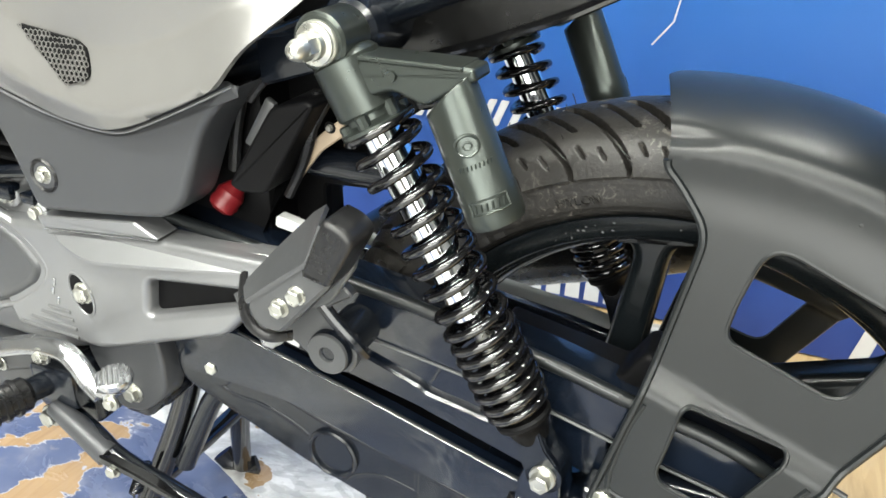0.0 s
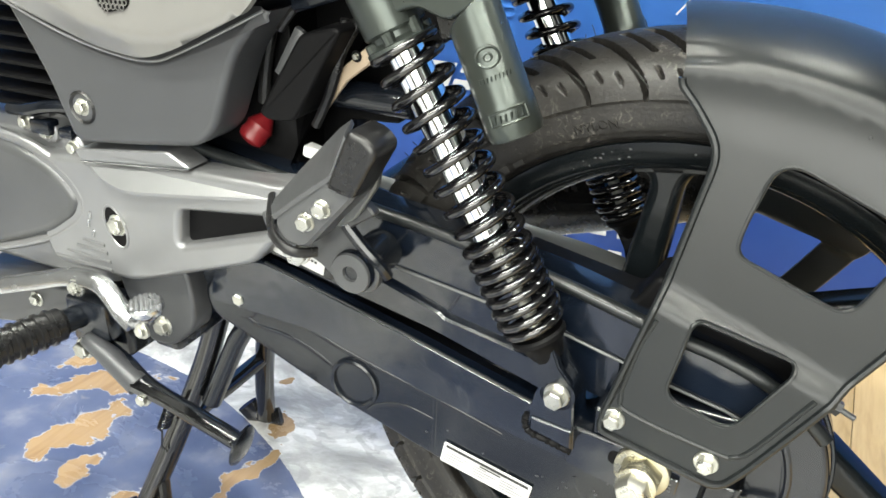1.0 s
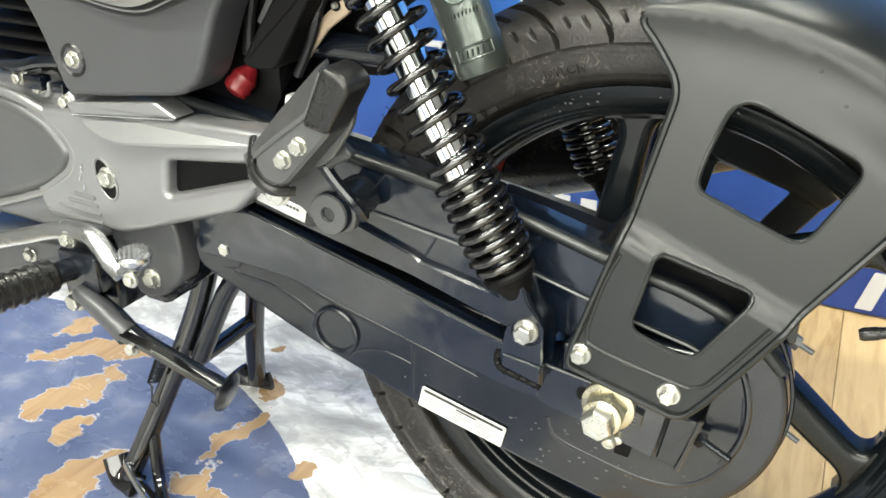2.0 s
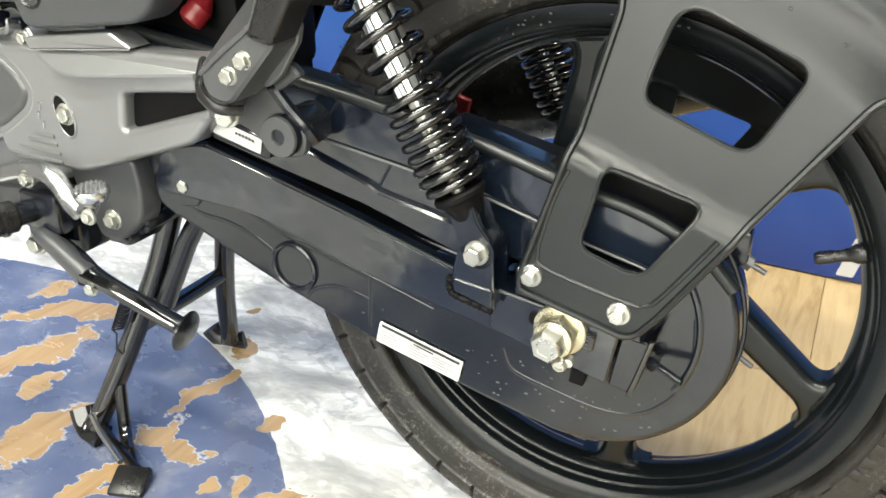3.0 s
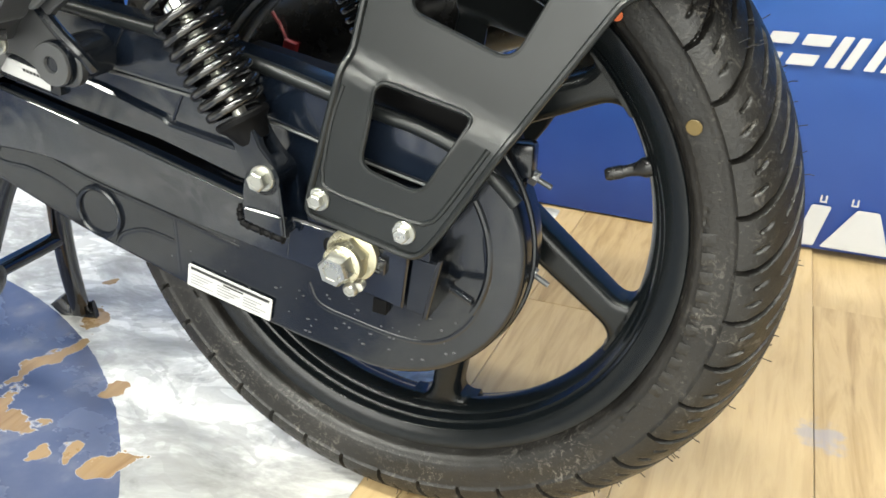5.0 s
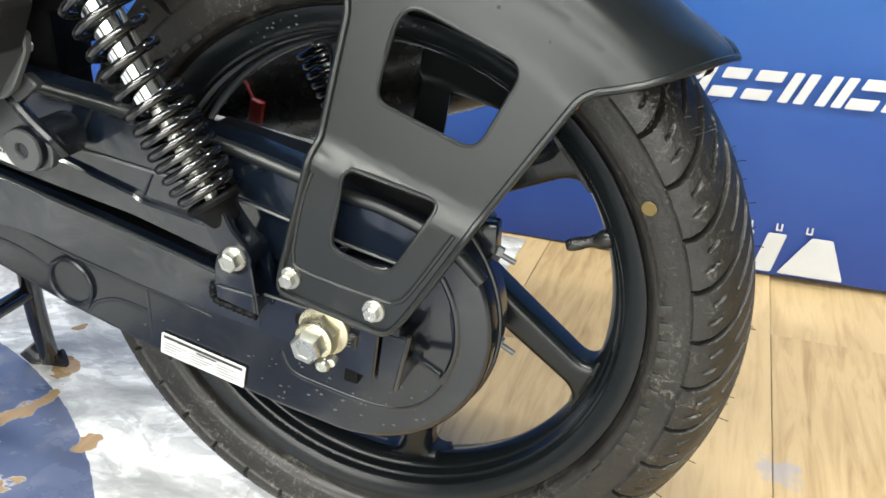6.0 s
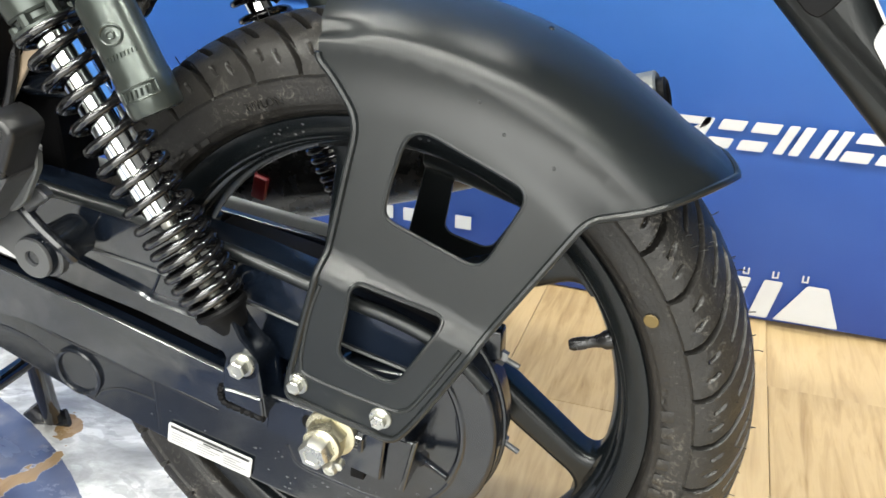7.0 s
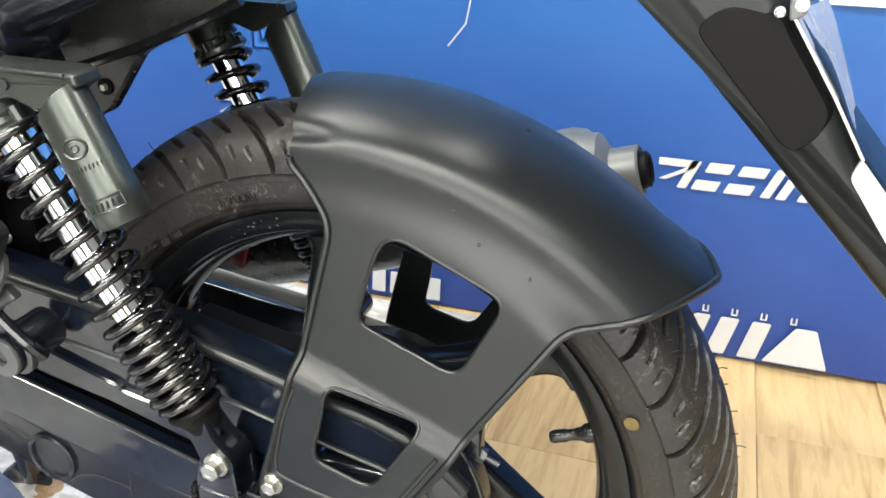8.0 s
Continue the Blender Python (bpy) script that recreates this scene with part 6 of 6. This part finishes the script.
bm = bmesh.new()
sweep(bm, smooth_path([(-0.556, -0.122, -0.040), (-0.500, -0.136, -0.048), (-0.462, -0.141, -0.063), (-0.355, -0.146, -0.084)], 6), 0.0092, 14)
side = part("side_stand", bm, satin_black, bike, "black side stand folded up along the frame")
bm = bmesh.new()
lathe(bm, (-0.355, -0.144, -0.088), (0.95, 0.10, -0.22), [(0, -0.001), (0.0185, -0.004), (0.0205, -0.003), (0.0195, -0.001), (0.012, 0.002), (0, 0.003)], 28)
part("stand_shoe", bm, satin_black, side)
bm = bmesh.new()
sweep(bm, [(-0.548, -0.138, -0.030), (-0.520, -0.140, -0.040), (-0.480, -0.143, -0.060)], 0.0100, 16, radii=[0.0085, 0.0110, 0.0128])
part("stand_sleeve", bm, dark_panel, side, "dull grey pivot sleeve")
bm = bmesh.new()
slab(bm, rounded(xz((-0.480, -0.052), (-0.440, -0.058), (-0.360, -0.077), (-0.360, -0.083), (-0.442, -0.066), (-0.482, -0.062)), 0.002), -0.1555, -0.146, 0.0015)
part("stand_rib", bm, gloss_black, side)
hex_bolt("stand_screw", (-0.4655, -0.1535, -0.0655), (0.1, -1, 0.1), 0.0058, 0.006, zinc, side, 1.3)
hex_bolt("stand_pivot_bolt", (-0.556, -0.136, -0.044), (0, -1, 0), 0.009, 0.009, zinc, side, 1.3)
bm = bmesh.new()
box(bm, (-0.60, -0.115, -0.06), (-0.52, -0.07, 0.0), 0.006)
box(bm, (-0.50, -0.10, -0.045), (-0.465, -0.05, -0.015), 0.006)
part("stand_lug", bm, satin_black, side)

# -- frame, tail and electrics under the seat --
bm = bmesh.new()
sweep(bm, smooth_path([(-0.36, -0.075, 0.30), (-0.25, -0.085, 0.345), (-0.12, -0.085, 0.398), (-0.04, -0.08, 0.428)], 8), 0.0145, 14)
sweep(bm, smooth_path([(-0.36, 0.075, 0.30), (-0.25, 0.085, 0.345), (-0.12, 0.085, 0.398), (-0.04, 0.08, 0.428)], 8), 0.0145, 14)
rod(bm, (-0.225, -0.10, 0.352), (-0.225, 0.10, 0.352), 0.02)
frame_part = part("rear_frame", bm, satin_black, bike, "black tubular rear frame")
bm = bmesh.new()
slab(bm, rounded(xz((-0.30, 0.40), (-0.06, 0.42), (-0.065, 0.3720), (-0.1004, 0.3543), (-0.1476, 0.3331), (-0.184, 0.286), (-0.205, 0.280), (-0.22, 0.33)), 0.006), -0.040, -0.030, 0.002)
part("tail_plate", bm, muffler_black, frame_part)
bm = bmesh.new()
sweep(bm, [(-0.215, -0.044, 0.315), (-0.150, -0.044, 0.337), (-0.09, -0.044, 0.361), (-0.06, -0.044, 0.376)], 0.0035, 8)
part("plate_flange", bm, gloss_black, frame_part)
bm = bmesh.new()
lathe(bm, (-0.183, -0.0405, 0.306), (0, -1, 0), [(0, 0), (0.0062, 0), (0.0062, 0.0012), (0.005, 0.0015), (0, 0.001)], 24)
part("plate_hole", bm, deep_black, frame_part)
hex_bolt("plate_bolt", (-0.183, -0.0415, 0.306), (0, -1, 0), 0.0026, 0.003, zinc, frame_part, 1.1)
bm = bmesh.new()
box(bm, (-0.30, -0.025, 0.375), (-0.075, 0.075, 0.45), 0.01)
part("tail_tray", bm, deep_black, frame_part)
# inner mudguard ahead of the tyre
bm = bmesh.new()
rows = []
for i in range(33):
    a = radians(132 + 44 * i / 32)
    r = 0.394 + 0.006 * smoothstep(0.5, 1, i / 32)
    rows.append([bm.verts.new((r * math.cos(a) - (0.02 if abs(y) > 0.05 else 0) * math.cos(a), y, r * math.sin(a) - (0.02 if abs(y) > 0.05 else 0) * math.sin(a))) for y in (-0.068, -0.062, -0.045, 0, 0.045, 0.062, 0.068)])
for ra, rb in zip(rows, rows[1:]):
    for k in range(6):
        bm.faces.new((ra[k], ra[k + 1], rb[k + 1], rb[k]))
bmesh.ops.solidify(bm, geom=list(bm.faces), thickness=0.003)
part("inner_mudguard", bm, gloss_black, bike, "gloss black inner mudguard")
# battery box, cover plates and wiring
bm = bmesh.new()
slab(bm, rounded(xz((-0.290, 0.2895), (-0.260, 0.2975), (-0.2535, 0.2945), (-0.3010, 0.2200), (-0.3260, 0.2180), (-0.3350, 0.2230), (-0.3280, 0.2340)), [0.006, 0.004, 0.004, 0.008, 0.008, 0.004, 0.006]), -0.1030, -0.050, 0.003)
part("battery_cover", bm, deep_black, bike, "black plastic battery cover")
bm = bmesh.new()
box(bm, (-0.50, -0.060, 0.13), (-0.33, 0.06, 0.36), 0.01)
box(bm, (-0.36, -0.030, 0.10), (-0.335, 0.06, 0.24), 0.01)
part("air_box", bm, deep_black, bike, "dull black air box")
# backing sheet added so that the gap under the seat stays dark
bm = bmesh.new()
slab(bm, rounded(xz((-0.42, 0.08), (-0.303, 0.12), (-0.301, 0.200), (-0.252, 0.203), (-0.240, 0.255), (-0.210, 0.276), (-0.165, 0.329), (-0.14, 0.36), (-0.14, 0.42), (-0.42, 0.42)), 0.004), -0.022, -0.012, 0.002)
part("inner_plate", bm, deep_black, bike, "dull black backing sheet added to keep the gap dark")
# its tan is the floor's warm reflection, put into the colour
bm = bmesh.new()
slab(bm, rounded(xz((-0.2989, 0.2349), (-0.2700, 0.2625), (-0.2480, 0.2800), (-0.2470, 0.2660), (-0.2688, 0.2501), (-0.2826, 0.2334), (-0.2959, 0.2162), (-0.3000, 0.2174), (-0.2858, 0.2384)), 0.003), -0.074, -0.070, 0.001)
splash = part("splash_plate", bm, floor_lit_tan, bike, "splash plate with a bolt, coloured tan for the reflected wood floor")
bm = bmesh.new()
lathe(bm, (-0.2590, -0.0742, 0.2705), (0, -1, 0), [(0, 0), (0.0046, 0), (0.0046, 0.0004), (0, 0.0004)], 20)
part("bolt_hole", bm, deep_black, splash)
hex_bolt("slot_bolt", (-0.2590, -0.0745, 0.2705), (0, -1, 0), 0.0024, 0.003, zinc, splash, 1.1)
bm = bmesh.new()
rod(bm, (-0.330, -0.048, 0.232), (-0.222, -0.048, 0.231), 0.0125)
part("cross_stay", bm, satin_black, frame_part)
bm = bmesh.new()
for k in range(2):
    sweep(bm, smooth_path([(-0.266 + 0.012 * k, -0.077, 0.298), (-0.272, -0.078, 0.268), (-0.284, -0.077, 0.238), (-0.30, -0.075, 0.21)], 6), 0.004, 8)
part("rubber_strap", bm, soft_rubber, bike)
bm = bmesh.new()
lathe(bm, (-0.3585, -0.071, 0.2010), (-0.35, -0.55, -0.65), [(0, -0.010), (0.0050, -0.010), (0.0088, -0.004), (0.0122, 0.002), (0.0114, 0.007), (0.0126, 0.011), (0.0108, 0.0165), (0.0056, 0.0190), (0, 0.0195)], 24)
part("drain_cap", bm, red_plastic, bike, "red rubber cap")
bm = bmesh.new()
sweep(bm, smooth_path([(-0.300, -0.070, 0.345), (-0.325, -0.076, 0.310), (-0.345, -0.072, 0.262), (-0.358, -0.066, 0.22)], 8), 0.005, 10)
sweep(bm, smooth_path([(-0.27, -0.085, 0.335), (-0.300, -0.092, 0.306), (-0.318, -0.088, 0.288)], 8), 0.0035, 8)
part("wiring", bm, wire_mat, bike, "black wiring hose")
bm = bmesh.new()
box(bm, (-0.022, -0.003, -0.0045), (0.022, 0.003, 0.0045), 0.0015, Matrix.Translation((-0.310, -0.088, 0.271)) @ Matrix.Rotation(radians(-58), 4, "Y"))
part("wire_clip", bm, bracket_grey, bike)
bm = bmesh.new()
slab(bm, rounded(xz((-0.302, 0.337), (-0.262, 0.345), (-0.250, 0.318), (-0.300, 0.302)), 0.006), -0.098, -0.090, 0.002)
part("frame_gusset", bm, satin_black, frame_part)
bm = bmesh.new()
slab(bm, rounded(xz((-0.306, 0.196), (-0.268, 0.188), (-0.270, 0.180), (-0.308, 0.186)), 0.003), -0.086, -0.076, 0.001)
tg = part("hose_tag", bm, sticker, bike, "white plastic tag with a blue print")
bm = bmesh.new()
slab(bm, xz((-0.286, 0.1905), (-0.272, 0.1880), (-0.273, 0.1845), (-0.287, 0.1865)), -0.0868, -0.0858, 0.0001)
part("blue_print", bm, print_blue, tg, smooth=0)

# -- silencer on the far side --
MA, MB = Vector((-0.42, 0.215, 0.010)), Vector((0.120, 0.215, 0.178))
md = (MB - MA).normalized()
ml = (MB - MA).length
bm = bmesh.new()
lathe(bm, MA, md, [(0, -0.12), (0.020, -0.12), (0.022, -0.02), (0.036, 0.02), (0.054, 0.07), (0.061, 0.13), (0.062, 0.22), (0.061, 0.36), (0.056, ml - 0.10), (0.050, ml - 0.03), (0.047, ml - 0.02), (0, ml - 0.02)], 48)
muff = part("silencer", bm, muffler_black, bike, "black exhaust silencer with a grey end cap")
bm = bmesh.new()
lathe(bm, MB - md * 0.03, md, [(0.046, 0), (0.0505, 0.002), (0.0505, 0.042), (0.047, 0.054), (0.043, 0.058), (0.041, 0.066), (0.030, 0.072), (0.0245, 0.074), (0.0245, 0.098), (0.022, 0.100), (0.019, 0.098), (0.018, 0.080), (0, 0.080)], 48)
part("end_cap", bm, muffler_grey, muff, "grey painted end cap")
bm = bmesh.new()
lathe(bm, MB + md * 0.060, md, [(0.012, -0.01), (0.017, 0), (0.017, 0.016), (0.014, 0.018), (0.012, 0.016), (0.012, -0.01)], 32)
part("tail_pipe", bm, deep_black, muff)
bm = bmesh.new()
box(bm, (-0.008, -0.004, -0.013), (0.008, 0.004, 0.013), 0.002, Matrix.Translation((-0.213, 0.150, 0.073)) @ Matrix.Rotation(radians(15), 4, "Y"))
sweep(bm, [(-0.217, 0.152, 0.085), (-0.226, 0.156, 0.100), (-0.240, 0.160, 0.115)], 0.002, 6)
part("red_tag", bm, red_plastic, bike, "small red tag")

# -- number plate holder at the tail --
SHADE_PATCH = ((0.2250, 0.3890), (0.2407, 0.4040), (0.2690, 0.3990), (0.2740, 0.3900), (0.2997, 0.3543), (0.2957, 0.3398), (0.2850, 0.3300), (0.2770, 0.3330))
bm = bmesh.new()
slab(bm, rounded(xz((0.140, 0.4633), (0.3700, 0.2264), (0.400, 0.240), (0.345, 0.300), (0.315, 0.335), (0.300, 0.365), (0.272, 0.402), (0.255, 0.470)), [0.004, 0.01, 0.01, 0.01, 0.01, 0.01, 0.01, 0.004]), -0.100, 0.060, 0.014)
holder = part("plate_holder", bm, plastic, bike, "dark plastic number plate holder")
# thin black patch that paints the shaded part of the holder's curved face
bm = bmesh.new()
slab(bm, rounded(xz(*SHADE_PATCH), 0.014), -0.1007, -0.092, 0.0028)
part("holder_boss", bm, deep_black, holder, "black patch for the dark, shaded part of the holder")
bm = bmesh.new()
near_e = [(0.2718, 0.4003), (0.2820, 0.3854), (0.2977, 0.3625), (0.3160, 0.3334)]
far_e = [(0.2990, 0.3850), (0.3060, 0.3720), (0.3185, 0.3434), (0.3405, 0.2900)]
rows = []
for (a, b), (c, e) in zip(near_e, far_e):
    rows.append([bm.verts.new(q) for q in ((a, -0.104, b), (c, 0.050, e), (c - 0.0012, 0.050, e - 0.0008), (a - 0.0012, -0.104, b - 0.0008))])
for ra, rb in zip(rows, rows[1:]):
    for k in range(4):
        bm.faces.new((ra[k], ra[(k + 1) % 4], rb[(k + 1) % 4], rb[k]))
bm.faces.new(rows[0])
bm.faces.new(rows[-1])
part("number_plate", bm, plate_sheet, holder, "blank white plate sheet")
for px, pz, r_ in ((0.2656, 0.4002, 0.0021), (0.2747, 0.4040, 0.0026)):
    hex_bolt("plate_bolt", (px, -0.104, pz), (0, -1, 0), r_, 0.004, alu, holder, 1.3)
bm = bmesh.new()
slab(bm, rounded(xz((0.2690, 0.4100), (0.2790, 0.4075), (0.2770, 0.3990), (0.2705, 0.3960)), 0.002), -0.1045, -0.1000, 0.0008)
part("plate_clip", bm, muffler_grey, holder, "small bright plate clip")

bm = bmesh.new()
slab(bm, rounded(xz((0.3120, 0.3220), (0.3150, 0.3330), (0.3440, 0.3000), (0.3500, 0.2700)), 0.003), -0.1010, -0.0985, 0.0003)
part("holder_label", bm, sticker, holder, "white sticker with faint print", 0)

# -- printed marks on the banner: plain slanted shapes --
def blocks(name, shapes, ox, oz, size, y=BY - 0.011):
    """Flat printed shapes, each an outline in units of the mark's height."""
    for k, sh in enumerate(shapes):
        bm = bmesh.new()
        out = rounded([Vector((ox + a * size, oz + b * size)) for a, b in sh], 0.05 * size, 3)
        slab(bm, out, y - 0.0005, y, 0.0001)
        part(name, bm, white_vinyl, banner, smooth=0)


def leaning(x, w, kind, lean=0.42, bar=0.26):
    """A slanted mark of the print: a bar, a pair of short bars or a corner."""
    at = lambda px, pz: (x + px + lean * pz, pz)
    if kind == 0:
        return [[at(-0.25, 1), at(w, 1), at(w, 1 - bar), at(-0.15, 1 - bar)], [at(w - bar, 1 - bar), at(w, 1 - bar), at(w * 0.35, 0.25), at(w * 0.10, 0.25)]]
    if kind == 1:
        return [[at(0, 0), at(0, 1), at(bar * 1.2, 1), at(bar * 1.2, 0)]]
    return [[at(0, 0.64), at(0, 1), at(w, 1), at(w, 0.64)], [at(-0.1, 0), at(-0.1, 0.36), at(w - 0.1, 0.36), at(w - 0.1, 0)]]


SWASH = [q for x, w, kind in ((0.15, 1.05, 0), (0.98, 0.3, 1), (1.55, 0.80, 2), (2.60, 0.84, 2), (3.66, 0.3, 1), (4.14, 0.3, 1), (4.80, 0.3, 1), (5.28, 0.3, 1), (5.80, 0.86, 2), (6.86, 0.86, 2)) for q in leaning(x, w, kind)]
blocks("white_shape", SWASH, 0.158, 0.303, 0.048)
blocks("white_shape", SWASH, -0.660, 0.330, 0.048)
BLOCK = [[(0.0, 0.0), (0.25, 1.0), (0.62, 1.0), (0.38, 0.0)], [(0.70, 0.0), (0.96, 1.0), (1.34, 1.0), (1.10, 0.0)],
         [(1.32, 0.0), (1.58, 1.0), (2.00, 1.0), (1.76, 0.0)], [(2.06, 0.0), (2.30, 1.0), (2.72, 1.0), (2.50, 0.0)],
         [(2.64, 0.0), (3.26, 1.0), (3.72, 1.0), (4.10, 0.0)]]
blocks("white_shape", BLOCK, 0.197, 0.0125, 0.071)
blocks("white_shape", BLOCK, 0.175, 0.602, 0.071)
for k in range(4):
    blocks("small_bar", [[(0, 0), (0, 1.0), (0.22, 1.0), (0.22, 0)], [(0.22, 0.0), (0.22, 0.20), (0.62, 0.20), (0.62, 0.0)], [(0.62, 0), (0.62, 1.0), (0.84, 1.0), (0.84, 0)]], 0.2765 + k * 0.047, 0.0885, 0.0125)
for k in range(7):
    blocks("white_shape", [[(0, 0), (0.05, 1.0), (0.62, 1.0), (0.60, 0)]], -0.445 + k * 0.037, 0.020, 0.046)
for k in range(5):
    blocks("small_bar", [[(0, 0), (0, 1.0), (1.2, 1.0), (1.2, 0)]], -0.40 + k * 0.052, 0.092, 0.026)
mark("white_streak", [[(0.0, 0.0), (0.35, 0.45)], [(0.35, 0.45), (0.45, 1.0)]], -0.190, 0.500, 0.085, 0.0, 0.0025, white_vinyl)
